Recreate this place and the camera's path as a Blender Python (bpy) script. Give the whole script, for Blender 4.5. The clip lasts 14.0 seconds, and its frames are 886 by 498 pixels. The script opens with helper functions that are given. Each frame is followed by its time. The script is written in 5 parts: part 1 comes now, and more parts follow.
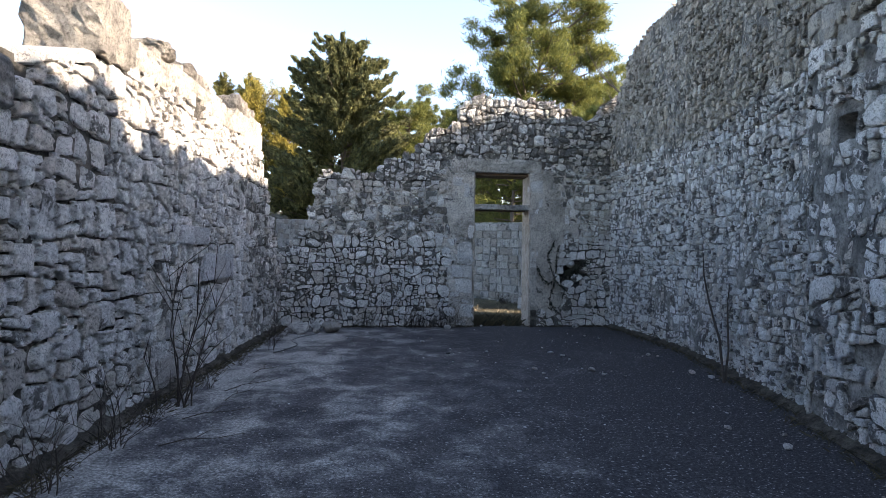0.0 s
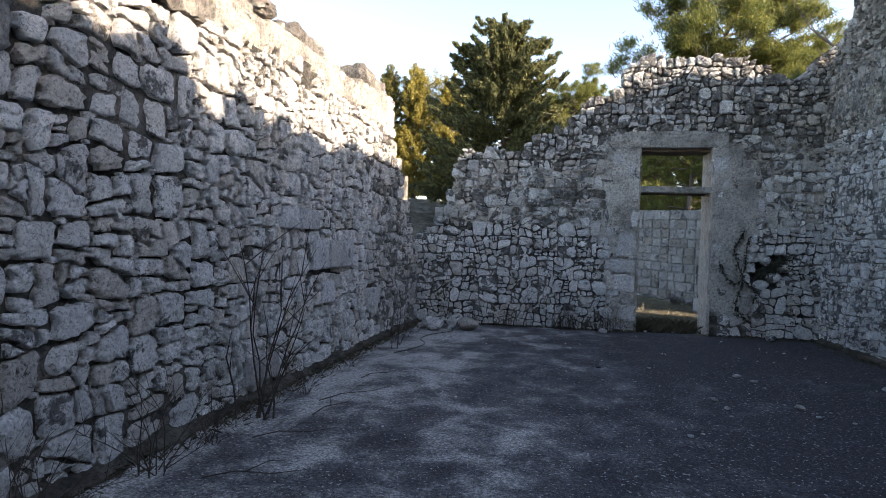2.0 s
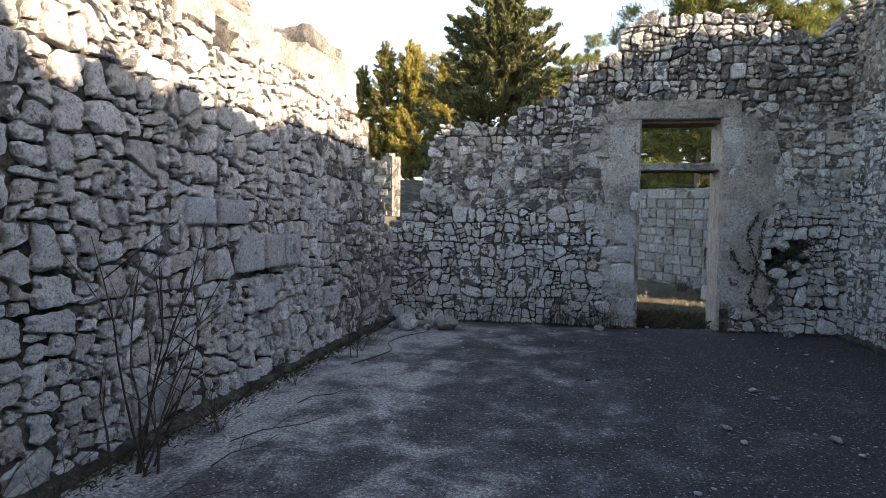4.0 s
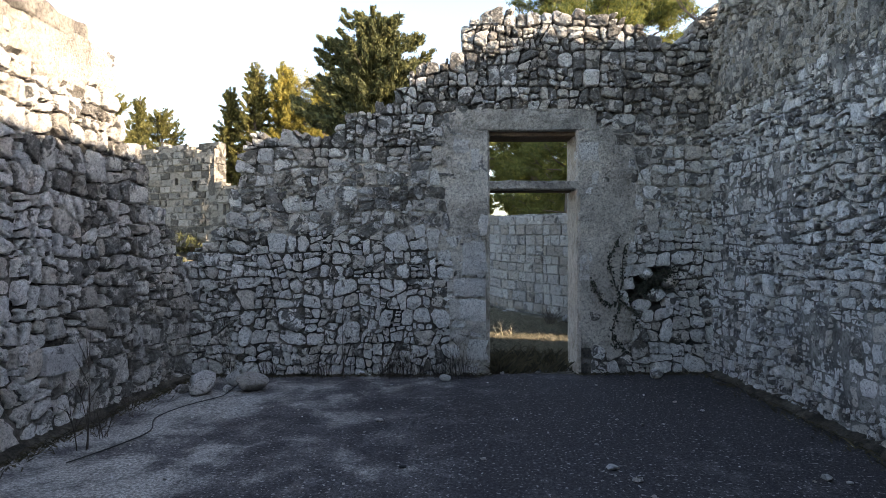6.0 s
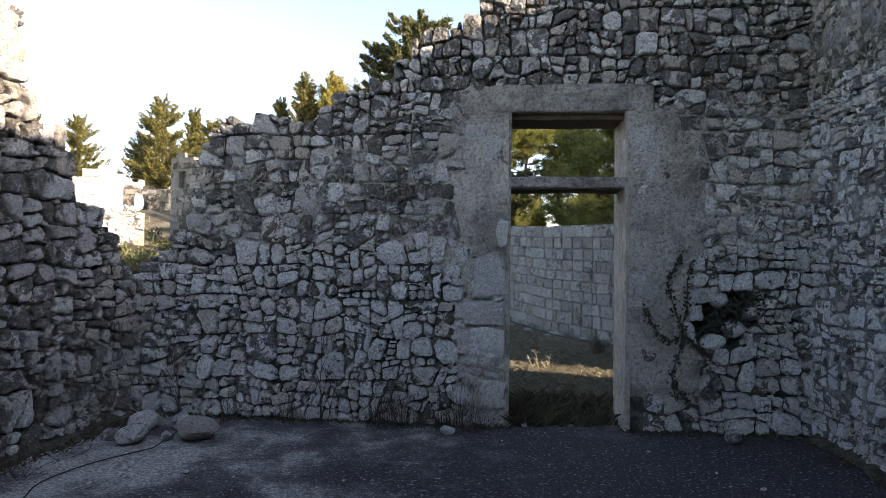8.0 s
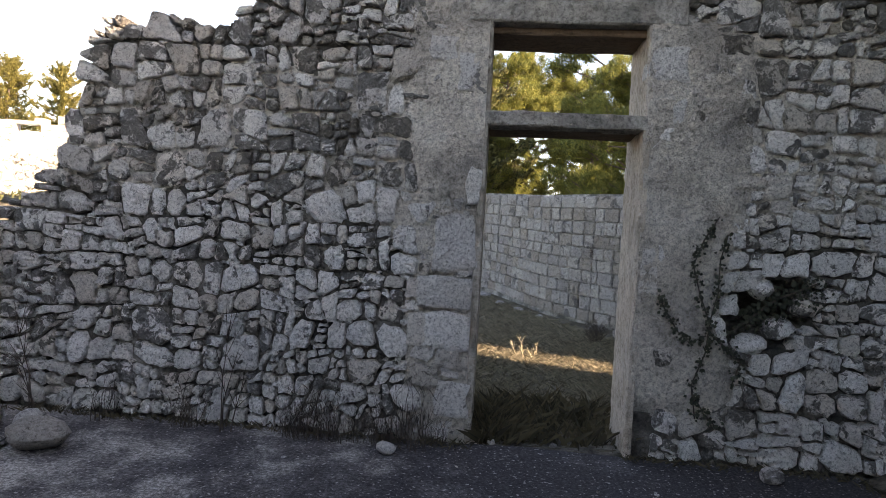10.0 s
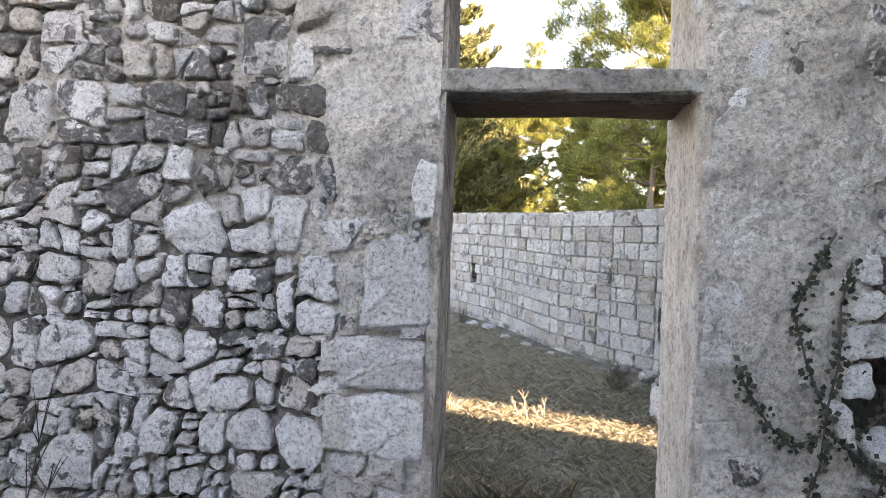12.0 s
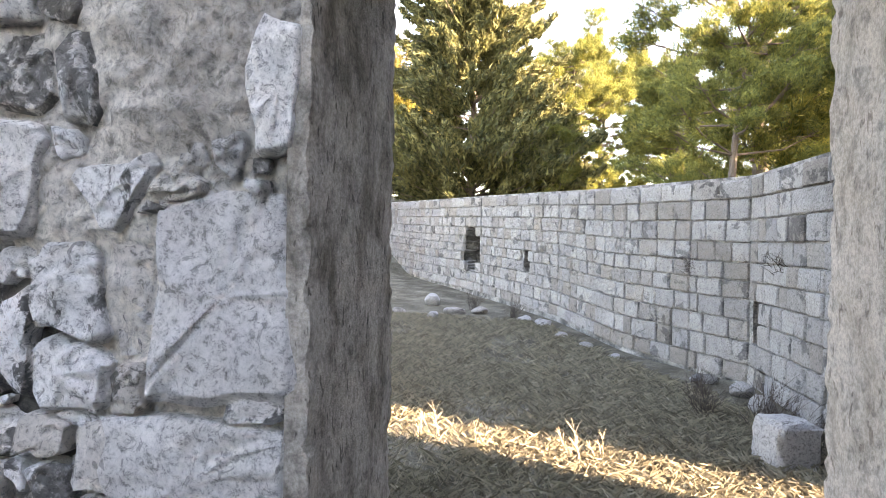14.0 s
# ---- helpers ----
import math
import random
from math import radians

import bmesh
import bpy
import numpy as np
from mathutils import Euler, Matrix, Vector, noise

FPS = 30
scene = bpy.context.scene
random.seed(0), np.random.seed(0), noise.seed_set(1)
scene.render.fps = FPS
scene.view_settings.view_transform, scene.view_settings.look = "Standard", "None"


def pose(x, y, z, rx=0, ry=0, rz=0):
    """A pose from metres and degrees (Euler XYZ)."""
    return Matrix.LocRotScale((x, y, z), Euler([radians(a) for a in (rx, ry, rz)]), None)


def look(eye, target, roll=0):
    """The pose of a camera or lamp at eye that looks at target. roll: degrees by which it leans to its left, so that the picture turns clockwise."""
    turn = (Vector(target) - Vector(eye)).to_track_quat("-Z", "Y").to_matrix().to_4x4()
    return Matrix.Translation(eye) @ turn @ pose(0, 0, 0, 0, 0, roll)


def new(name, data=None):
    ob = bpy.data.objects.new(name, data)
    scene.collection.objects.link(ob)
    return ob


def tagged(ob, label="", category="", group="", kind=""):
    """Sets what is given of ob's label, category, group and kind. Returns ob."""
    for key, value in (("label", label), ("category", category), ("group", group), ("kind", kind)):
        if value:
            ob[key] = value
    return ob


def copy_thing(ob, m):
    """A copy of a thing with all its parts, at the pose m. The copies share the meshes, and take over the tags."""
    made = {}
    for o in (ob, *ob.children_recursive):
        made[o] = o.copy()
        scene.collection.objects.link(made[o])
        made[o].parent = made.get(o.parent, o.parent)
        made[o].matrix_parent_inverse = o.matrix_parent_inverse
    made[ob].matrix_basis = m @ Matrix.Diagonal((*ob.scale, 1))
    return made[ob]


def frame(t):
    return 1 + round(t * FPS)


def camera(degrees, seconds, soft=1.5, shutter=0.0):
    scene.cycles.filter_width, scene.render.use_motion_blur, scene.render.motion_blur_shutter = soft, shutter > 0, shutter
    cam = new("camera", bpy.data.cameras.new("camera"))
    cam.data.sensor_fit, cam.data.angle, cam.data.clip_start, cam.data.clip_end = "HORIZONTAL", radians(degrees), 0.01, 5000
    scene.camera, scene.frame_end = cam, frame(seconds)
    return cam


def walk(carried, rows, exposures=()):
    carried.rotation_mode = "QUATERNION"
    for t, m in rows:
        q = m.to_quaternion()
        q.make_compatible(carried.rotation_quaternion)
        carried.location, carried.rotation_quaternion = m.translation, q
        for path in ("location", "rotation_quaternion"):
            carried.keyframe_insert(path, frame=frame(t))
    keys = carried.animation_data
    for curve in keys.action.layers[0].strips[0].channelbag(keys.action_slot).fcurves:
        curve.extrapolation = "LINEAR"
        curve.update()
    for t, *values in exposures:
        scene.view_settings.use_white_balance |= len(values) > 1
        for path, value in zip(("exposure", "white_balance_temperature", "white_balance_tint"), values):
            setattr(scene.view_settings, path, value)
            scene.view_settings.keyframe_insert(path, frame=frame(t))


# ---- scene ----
cam = camera(73.5, 14.0, soft=0.6)
PATH = [
    (0, (-0.943, -1.151, 1.404), (-0.71, 0.835, 1.422), 0.7),
    (0.5, (-0.871, -0.785, 1.418), (-0.859, 1.215, 1.447), 1.4),
    (1, (-0.76, -0.48, 1.384), (-0.894, 1.515, 1.398), -0.1),
    (1.5, (-0.643, -0.17, 1.409), (-0.911, 1.812, 1.405), 0.6),
    (2, (-0.594, 0.189, 1.401), (-0.912, 2.163, 1.374), 1.7),
    (2.2, (-0.58, 0.333, 1.383), (-1.051, 2.276, 1.39), 1.1),
    (4.3, (-0.216, 1.571, 1.543), (-0.511, 3.546, 1.446), -0.3),
    (4.5, (-0.136, 1.751, 1.547), (-0.393, 3.733, 1.47), -1.4),
    (5, (0.035, 2.13, 1.538), (-0.106, 4.124, 1.477), 1.2),
    (5.5, (0.171, 2.566, 1.539), (0.125, 4.565, 1.495), 2.0),
    (6, (0.368, 2.962, 1.523), (0.389, 4.962, 1.532), -0.2),
    (6.5, (0.51, 3.303, 1.573), (0.503, 5.302, 1.646), 1.5),
    (7, (0.585, 3.733, 1.575), (0.54, 5.731, 1.642), 2.2),
    (7.5, (0.69, 4.1, 1.529), (0.59, 6.097, 1.578), 0.6),
    (7.7, (0.769, 4.288, 1.536), (0.616, 6.281, 1.592), 0.3),
    (9.8, (1.065, 5.883, 1.493), (0.882, 7.874, 1.466), 2.3),
    (10, (1.118, 6.044, 1.478), (0.945, 8.036, 1.437), 3.2),
    (10.5, (1.237, 6.451, 1.503), (1.084, 8.445, 1.476), 1.6),
    (11, (1.357, 6.847, 1.526), (1.126, 8.833, 1.54), 1.0),
    (11.5, (1.334, 7.292, 1.51), (1.033, 9.269, 1.529), 2.2),
    (12, (1.324, 7.695, 1.553), (1.102, 9.683, 1.586), 2.2),
    (12.5, (1.395, 8.088, 1.551), (1.076, 10.062, 1.571), 1.7),
    (13, (1.436, 8.46, 1.552), (1.072, 10.426, 1.581), 3.2),
    (13.5, (1.449, 8.847, 1.559), (1.114, 10.819, 1.544), 3.1),
    (14, (1.516, 9.244, 1.548), (1.08, 11.196, 1.537), 0.8),
]
walk(cam, [(t, look(eye, target, roll)) for t, eye, target, roll in PATH],
     [(0, 2.02, 7000, 16), (0.7, 1.9, 6950, 16), (2, 1.92, 7150, 16), (4.5, 2.14, 7800, 16), (6, 2.12, 7600, 15), (7.5, 1.88, 7300, 16), (9.8, 2.28, 8800, 22), (10.5, 3.34, 9100, 23), (11, 3.8, 9100, 24), (12.5, 3.88, 9200, 24), (14, 4.0, 9100, 23)])

# ---- light ----
SUN_EL, SUN_AZ = radians(23.0), radians(108.7)
sun_dir = Vector((math.sin(SUN_AZ) * math.cos(SUN_EL), math.cos(SUN_AZ) * math.cos(SUN_EL), math.sin(SUN_EL)))
world = bpy.data.worlds.new("world")
scene.world = world
world.use_nodes = True
wn = world.node_tree
sky = wn.nodes.new("ShaderNodeTexSky")
sky.sky_type = 'NISHITA'
sky.sun_disc = False
sky.sun_elevation, sky.sun_rotation = SUN_EL, SUN_AZ
sky.air_density, sky.dust_density, sky.ozone_density = 1.0, 0.7, 1.0
wn.nodes["Background"].inputs["Strength"].default_value = 0.15
wn.links.new(sky.outputs[0], wn.nodes["Background"].inputs[0])
sun = new("sun", bpy.data.lights.new("sun", "SUN"))
sun.data.energy, sun.data.angle, sun.data.color = 5.0, radians(0.55), (1.0, 0.88, 0.72)
sun.matrix_world = look(sun_dir * 60, (0, 0, 0))


# ---- materials ----
def nodes(name, rough=0.9):
    m = bpy.data.materials.new(name)
    m.use_nodes = True
    t = m.node_tree
    b = t.nodes["Principled BSDF"]
    b.inputs["Roughness"].default_value = rough
    b.inputs["Specular IOR Level"].default_value = 0.25
    return m, t, b


def coords(t):
    return t.nodes.new("ShaderNodeNewGeometry").outputs["Position"]


def tex_noise(t, co, scale, detail=6, rough=0.6, dist=0.0):
    n = t.nodes.new("ShaderNodeTexNoise")
    n.inputs["Scale"].default_value, n.inputs["Detail"].default_value = scale, detail
    n.inputs["Roughness"].default_value, n.inputs["Distortion"].default_value = rough, dist
    t.links.new(co, n.inputs["Vector"])
    return n.outputs["Fac"]


def ramp(t, fac, *stops):
    r = t.nodes.new("ShaderNodeValToRGB")
    e = r.color_ramp.elements
    while len(e) < len(stops):
        e.new(0.5)
    for el, (p, c) in zip(e, stops):
        el.position = p
        el.color = (*c, 1) if isinstance(c, tuple) else (c, c, c, 1)
    t.links.new(fac, r.inputs[0])
    return r.outputs[0]


def blend(t, fac, a, b, mode="MIX"):
    n = t.nodes.new("ShaderNodeMix")
    n.data_type, n.blend_type = "RGBA", mode
    for sock, v in ((n.inputs[0], fac), (n.inputs[6], a), (n.inputs[7], b)):
        if hasattr(v, "links"):
            t.links.new(v, sock)
        else:
            sock.default_value = v if isinstance(v, (int, float)) else (*v, 1)
    return n.outputs[2]


def maths(t, op, a, b=0.0):
    n = t.nodes.new("ShaderNodeMath")
    n.operation = op
    for sock, v in ((n.inputs[0], a), (n.inputs[1], b)):
        if hasattr(v, "links"):
            t.links.new(v, sock)
        else:
            sock.default_value = v
    return n.outputs[0]


def bump(t, b, height, strength=0.6, dist=0.01, chain=None):
    n = t.nodes.new("ShaderNodeBump")
    n.inputs["Strength"].default_value, n.inputs["Distance"].default_value = strength, dist
    t.links.new(height, n.inputs["Height"])
    if chain:
        t.links.new(chain, n.inputs["Normal"])
    t.links.new(n.outputs[0], b.inputs["Normal"])
    return n.outputs[0]


def piece_random(t):
    a = t.nodes.new("ShaderNodeObjectInfo").outputs["Random"]
    b = t.nodes.new("ShaderNodeNewGeometry").outputs["Random Per Island"]
    return maths(t, "FRACT", maths(t, "ADD", a, b))


def stone_material(name, pale, mid, dark, lichen=0.5, patch=3.0, vary=0.48, uneven=0.17):
    """Weathered limestone: pale breaks, grey faces and dark lichen, each stone with a tone of its own."""
    m, t, b = nodes(name)
    co = coords(t)
    rnd = piece_random(t)
    shift = t.nodes.new("ShaderNodeVectorMath")
    shift.operation = "SCALE"
    comb = t.nodes.new("ShaderNodeCombineXYZ")
    for k in range(3):
        t.links.new(rnd, comb.inputs[k])
    t.links.new(comb.outputs[0], shift.inputs[0])
    shift.inputs["Scale"].default_value = 23.0
    add = t.nodes.new("ShaderNodeVectorMath")
    t.links.new(co, add.inputs[0])
    t.links.new(shift.outputs[0], add.inputs[1])
    own = add.outputs[0]
    fine = tex_noise(t, own, 13, 9, 0.78, 0.6)
    grit = tex_noise(t, own, 48, 9, 0.85, 0.3)
    tone = maths(t, "ADD", maths(t, "MULTIPLY", rnd, vary), maths(t, "MULTIPLY", maths(t, "SUBTRACT", fine, 0.5), 1.2))
    col = ramp(t, tone, (-0.0, mid), (0.26, tuple(0.45 * p + 0.55 * q for p, q in zip(mid, pale))), (0.46, pale))
    # crusts of grey lichen with a sharp rim, on some stones much, on others none
    share = maths(t, "FRACT", maths(t, "MULTIPLY", rnd, 5.17), 0.0)
    grown = maths(t, "ADD", tex_noise(t, own, patch * 1.4, 9, 0.66, 0.45), maths(t, "MULTIPLY", maths(t, "SUBTRACT", share, 0.5), uneven))
    crust = ramp(t, grown, (lichen - 0.07, 0.0), (lichen - 0.045, 1.0))
    spotty = ramp(t, tex_noise(t, own, 26, 8, 0.7, 0.8), (0.36, 0.45), (0.50, 1.0))
    col = blend(t, maths(t, "MULTIPLY", maths(t, "MULTIPLY", crust, spotty), 0.94), col, tuple(0.72 * p for p in dark))
    # pit, crack and grit colour also carries the shade of small crevices
    pits = ramp(t, tex_noise(t, own, 30, 6, 0.7, 1.2), (0.38, 1.0), (0.42, 0.0))
    col = blend(t, maths(t, "MULTIPLY", pits, 0.6), col, tuple(0.6 * p for p in dark))
    cracks = t.nodes.new("ShaderNodeTexNoise")
    cracks.noise_type = "RIDGED_MULTIFRACTAL"
    cracks.inputs["Scale"].default_value, cracks.inputs["Detail"].default_value = 7.0, 6
    t.links.new(own, cracks.inputs["Vector"])
    lines = ramp(t, cracks.outputs["Fac"], (0.78, 0.0), (0.95, 1.0))
    col = blend(t, maths(t, "MULTIPLY", lines, 0.5), col, dark)
    col = blend(t, 0.75, col, ramp(t, grit, (0.41, 0.28), (0.47, 0.95), (0.58, 1.3)), "MULTIPLY")
    # some stones are browner and duller than the rest
    brown = ramp(t, maths(t, "FRACT", maths(t, "MULTIPLY", rnd, 7.31), 0.0), (0.62, 0.0), (0.85, 1.0))
    col = blend(t, maths(t, "MULTIPLY", brown, 0.8), col, (0.76, 0.71, 0.65), "MULTIPLY")
    t.links.new(col, b.inputs["Base Color"])
    first = bump(t, b, tex_noise(t, own, 11, 10, 0.72, 0.6), 1.0, 0.07)
    second = bump(t, b, grit, 1.0, 0.035, first)
    bump(t, b, pits, 0.6, -0.01, second)
    return m


def mortar_material(name, pale, dark, warm, scale=2.0, rough_bump=0.03):
    m, t, b = nodes(name, 0.95)
    co = coords(t)
    big = tex_noise(t, co, scale, 6, 0.6, 0.5)
    fine = tex_noise(t, co, 38, 10, 0.82, 0.5)
    col = ramp(t, big, (0.38, dark), (0.5, warm), (0.62, pale))
    # low grain and lumps are darkened in colour for shade between them
    col = blend(t, 0.85, col, ramp(t, fine, (0.40, 0.42), (0.47, 0.88), (0.56, 1.22)), "MULTIPLY")
    lumps = tex_noise(t, co, 24, 8, 0.6, 0.15)
    col = blend(t, 0.6, col, ramp(t, lumps, (0.37, 0.42), (0.45, 0.93), (0.62, 1.12)), "MULTIPLY")
    t.links.new(col, b.inputs["Base Color"])
    first = bump(t, b, lumps, 1.0, rough_bump * 3.0)
    first = bump(t, b, fine, 1.0, rough_bump * 2.0, first)
    v = t.nodes.new("ShaderNodeTexVoronoi")
    v.inputs["Scale"].default_value = 70
    t.links.new(co, v.inputs["Vector"])
    bump(t, b, v.outputs["Distance"], 0.35, 0.008, first)
    return m


M_BACK = stone_material("limestone rubble", (0.90, 0.88, 0.86), (0.68, 0.665, 0.645), (0.17, 0.166, 0.158), 0.64, 4.5, 0.48, 0.22)
M_BACK_UP = stone_material("lichened limestone rubble", (0.80, 0.78, 0.745), (0.50, 0.485, 0.465), (0.18, 0.175, 0.165), 0.575, 4.0, 0.48, 0.2)
M_LEFT = stone_material("limestone blocks", (0.88, 0.86, 0.84), (0.68, 0.67, 0.66), (0.19, 0.186, 0.182), 0.685, 3.5)
M_RIGHT = stone_material("blue grey limestone rubble", (0.92, 0.91, 0.91), (0.72, 0.715, 0.715), (0.16, 0.16, 0.168), 0.62, 5.0, 0.48, 0.2)
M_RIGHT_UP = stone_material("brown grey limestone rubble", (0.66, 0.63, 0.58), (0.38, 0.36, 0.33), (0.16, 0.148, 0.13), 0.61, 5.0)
M_YARD = stone_material("dressed limestone", (0.43, 0.42, 0.405), (0.28, 0.275, 0.275), (0.15, 0.15, 0.155), 0.645, 1.6, 0.30, 0.06)
# earthy joints; its darkness also stands for shade in the yard wall's holes
M_JOINT_SHADE = mortar_material("earthy joint mortar and hole shade", (0.28, 0.26, 0.235), (0.06, 0.057, 0.052), (0.15, 0.142, 0.128), 3.0)
M_MORTAR = mortar_material("old lime mortar", (0.74, 0.69, 0.62), (0.40, 0.37, 0.335), (0.60, 0.555, 0.495))
M_MORTAR_R = mortar_material("grey lime mortar", (0.50, 0.49, 0.475), (0.15, 0.15, 0.148), (0.31, 0.305, 0.295), 3.0)
M_CONCRETE = mortar_material("weathered cast concrete", (0.42, 0.40, 0.36), (0.22, 0.21, 0.19), (0.33, 0.31, 0.28), 2.5, 0.012)


def jamb_material(name, pale, dark, pit):
    """Smooth render with short upright pits and rusty runs."""
    m, t, b = nodes(name, 0.9)
    co = coords(t)
    tall = t.nodes.new("ShaderNodeMapping")
    tall.inputs["Scale"].default_value = (1.0, 1.0, 0.45)
    t.links.new(co, tall.inputs["Vector"])
    runs = tex_noise(t, tall.outputs[0], 9, 6, 0.65, 0.3)
    pits = ramp(t, tex_noise(t, tall.outputs[0], 42, 4, 0.6, 0.4), (0.35, 1.0), (0.39, 0.0))
    grain = tex_noise(t, co, 90, 6, 0.8)
    col = ramp(t, runs, (0.38, dark), (0.56, pale))
    col = blend(t, maths(t, "MULTIPLY", pits, 0.8), col, pit)
    col = blend(t, 0.6, col, ramp(t, grain, (0.40, 0.5), (0.58, 1.15)), "MULTIPLY")
    lumps = tex_noise(t, co, 26, 8, 0.62, 0.1)
    # hollows between lumps take a darker colour in place of fine shade
    col = blend(t, 0.7, col, ramp(t, lumps, (0.36, 0.45), (0.47, 0.95), (0.62, 1.12)), "MULTIPLY")
    t.links.new(col, b.inputs["Base Color"])
    first = bump(t, b, lumps, 0.8, 0.04)
    first = bump(t, b, pits, 0.8, -0.012, first)
    bump(t, b, grain, 0.8, 0.02, first)
    return m


def floor_material():
    m, t, b = nodes("stained concrete floor", 0.85)
    co = coords(t)
    sep = t.nodes.new("ShaderNodeSeparateXYZ")
    t.links.new(co, sep.inputs[0])
    big = tex_noise(t, co, 0.45, 5, 0.6, 0.8)
    mid = tex_noise(t, co, 2.2, 8, 0.7, 0.3)
    grit = tex_noise(t, co, 42, 8, 0.85)
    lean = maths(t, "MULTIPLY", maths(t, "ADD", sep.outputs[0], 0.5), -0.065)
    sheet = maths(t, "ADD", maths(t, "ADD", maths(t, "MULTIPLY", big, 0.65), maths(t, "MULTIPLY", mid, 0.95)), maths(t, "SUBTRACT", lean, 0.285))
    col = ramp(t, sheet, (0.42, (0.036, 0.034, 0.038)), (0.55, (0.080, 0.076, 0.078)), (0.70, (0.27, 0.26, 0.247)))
    col = blend(t, 0.8, col, ramp(t, grit, (0.42, 0.22), (0.50, 0.85), (0.59, 2.1)), "MULTIPLY")
    specks = ramp(t, tex_noise(t, co, 38, 2, 0.5), (0.64, 0.0), (0.67, 1.0))
    col = blend(t, maths(t, "MULTIPLY", specks, 0.6), col, (0.45, 0.44, 0.42))
    t.links.new(col, b.inputs["Base Color"])
    first = bump(t, b, grit, 0.7, 0.01)
    bump(t, b, mid, 0.3, 0.05, first)
    return m


def soil_material():
    m, t, b = nodes("dry grassy soil", 0.95)
    co = coords(t)
    mid = tex_noise(t, co, 1.3, 8, 0.7)
    fine = tex_noise(t, co, 40, 6, 0.8)
    col = ramp(t, mid, (0.40, (0.06, 0.053, 0.038)), (0.52, (0.12, 0.108, 0.08)), (0.64, (0.20, 0.185, 0.15)))
    col = blend(t, 0.8, col, ramp(t, fine, (0.40, 0.35), (0.58, 1.25)), "MULTIPLY")
    t.links.new(col, b.inputs["Base Color"])
    bump(t, b, fine, 0.8, 0.03)
    return m


def leaf_material(name, low, high, through_light=0.35):
    m, t, b = nodes(name, 0.7)
    rnd = t.nodes.new("ShaderNodeNewGeometry").outputs["Random Per Island"]
    col = ramp(t, rnd, (0.0, low), (1.0, high))
    t.links.new(col, b.inputs["Base Color"])
    tr = t.nodes.new("ShaderNodeBsdfTranslucent")
    t.links.new(col, tr.inputs[0])
    mix = t.nodes.new("ShaderNodeMixShader")
    mix.inputs[0].default_value = through_light
    t.links.new(b.outputs[0], mix.inputs[1])
    t.links.new(tr.outputs[0], mix.inputs[2])
    t.links.new(mix.outputs[0], t.nodes["Material Output"].inputs[0])
    return m


def wood_material(name, low, high):
    m, t, b = nodes(name, 0.85)
    co = coords(t)
    n = tex_noise(t, co, 25, 6, 0.7, 1.0)
    t.links.new(ramp(t, n, (0.3, low), (0.7, high)), b.inputs["Base Color"])
    bump(t, b, n, 0.6, 0.01)
    return m


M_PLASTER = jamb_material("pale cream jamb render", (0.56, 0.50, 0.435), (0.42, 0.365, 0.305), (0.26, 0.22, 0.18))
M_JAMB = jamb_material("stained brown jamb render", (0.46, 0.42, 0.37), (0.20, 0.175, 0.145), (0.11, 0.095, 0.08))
M_FLOOR, M_SOIL = floor_material(), soil_material()
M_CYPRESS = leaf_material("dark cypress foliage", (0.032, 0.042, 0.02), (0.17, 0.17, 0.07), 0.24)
# lit copy of the cypress foliage: sunlight is put into brighter leaf colours
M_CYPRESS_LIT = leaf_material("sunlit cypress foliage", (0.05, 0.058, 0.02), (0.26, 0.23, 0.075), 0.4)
M_PINE = leaf_material("yellow green pine needles", (0.05, 0.08, 0.03), (0.25, 0.245, 0.065), 0.40)
# yellower leaf colours that carry sunlight on the pale slope trees
M_OLIVE_LIT = leaf_material("sunny olive foliage", (0.10, 0.10, 0.03), (0.46, 0.38, 0.10), 0.5)
M_BARK = wood_material("grey brown bark", (0.07, 0.055, 0.045), (0.17, 0.14, 0.12))
M_TWIG = wood_material("dark dry twig", (0.025, 0.02, 0.018), (0.07, 0.055, 0.045))
M_GRASS = leaf_material("dry straw grass", (0.07, 0.065, 0.045), (0.25, 0.225, 0.17), 0.25)
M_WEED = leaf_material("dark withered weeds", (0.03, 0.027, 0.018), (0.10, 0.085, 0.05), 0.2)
M_IVY = leaf_material("dark ivy leaves", (0.012, 0.015, 0.010), (0.035, 0.04, 0.025), 0.1)
M_BEAM = wood_material("rotten brown timber", (0.06, 0.04, 0.028), (0.17, 0.12, 0.085))
M_RUBBER = nodes("black cable", 0.6)[0]
M_RUBBER.node_tree.nodes["Principled BSDF"].inputs["Base Color"].default_value = (0.02, 0.02, 0.02, 1)


# ---- mesh helpers ----
def mesh_of(name, verts, faces, material, smooth=False):
    me = bpy.data.meshes.new(name)
    me.from_pydata([tuple(v) for v in verts], [], faces)
    me.materials.append(material)
    if smooth:
        me.polygons.foreach_set("use_smooth", [True] * len(me.polygons))
    me.update()
    return me


def attach(name, verts, faces, material, parent, label="", smooth=False):
    ob = new(name, mesh_of(name, verts, faces, material, smooth))
    ob.parent = parent
    return tagged(ob, label)


def part(name, bm, material, parent, label="", smooth=False):
    me = bpy.data.meshes.new(name)
    bm.normal_update()
    bm.to_mesh(me)
    bm.free()
    me.materials.append(material)
    if smooth:
        me.polygons.foreach_set("use_smooth", [True] * len(me.polygons))
    ob = new(name, me)
    ob.parent = parent
    return tagged(ob, label)


def lerp(x, table):
    if x <= table[0][0]:
        return table[0][1]
    for (a, p), (b, q) in zip(table, table[1:]):
        if x <= b:
            return p + (q - p) * (x - a) / (b - a) if b > a else q
    return table[-1][1]


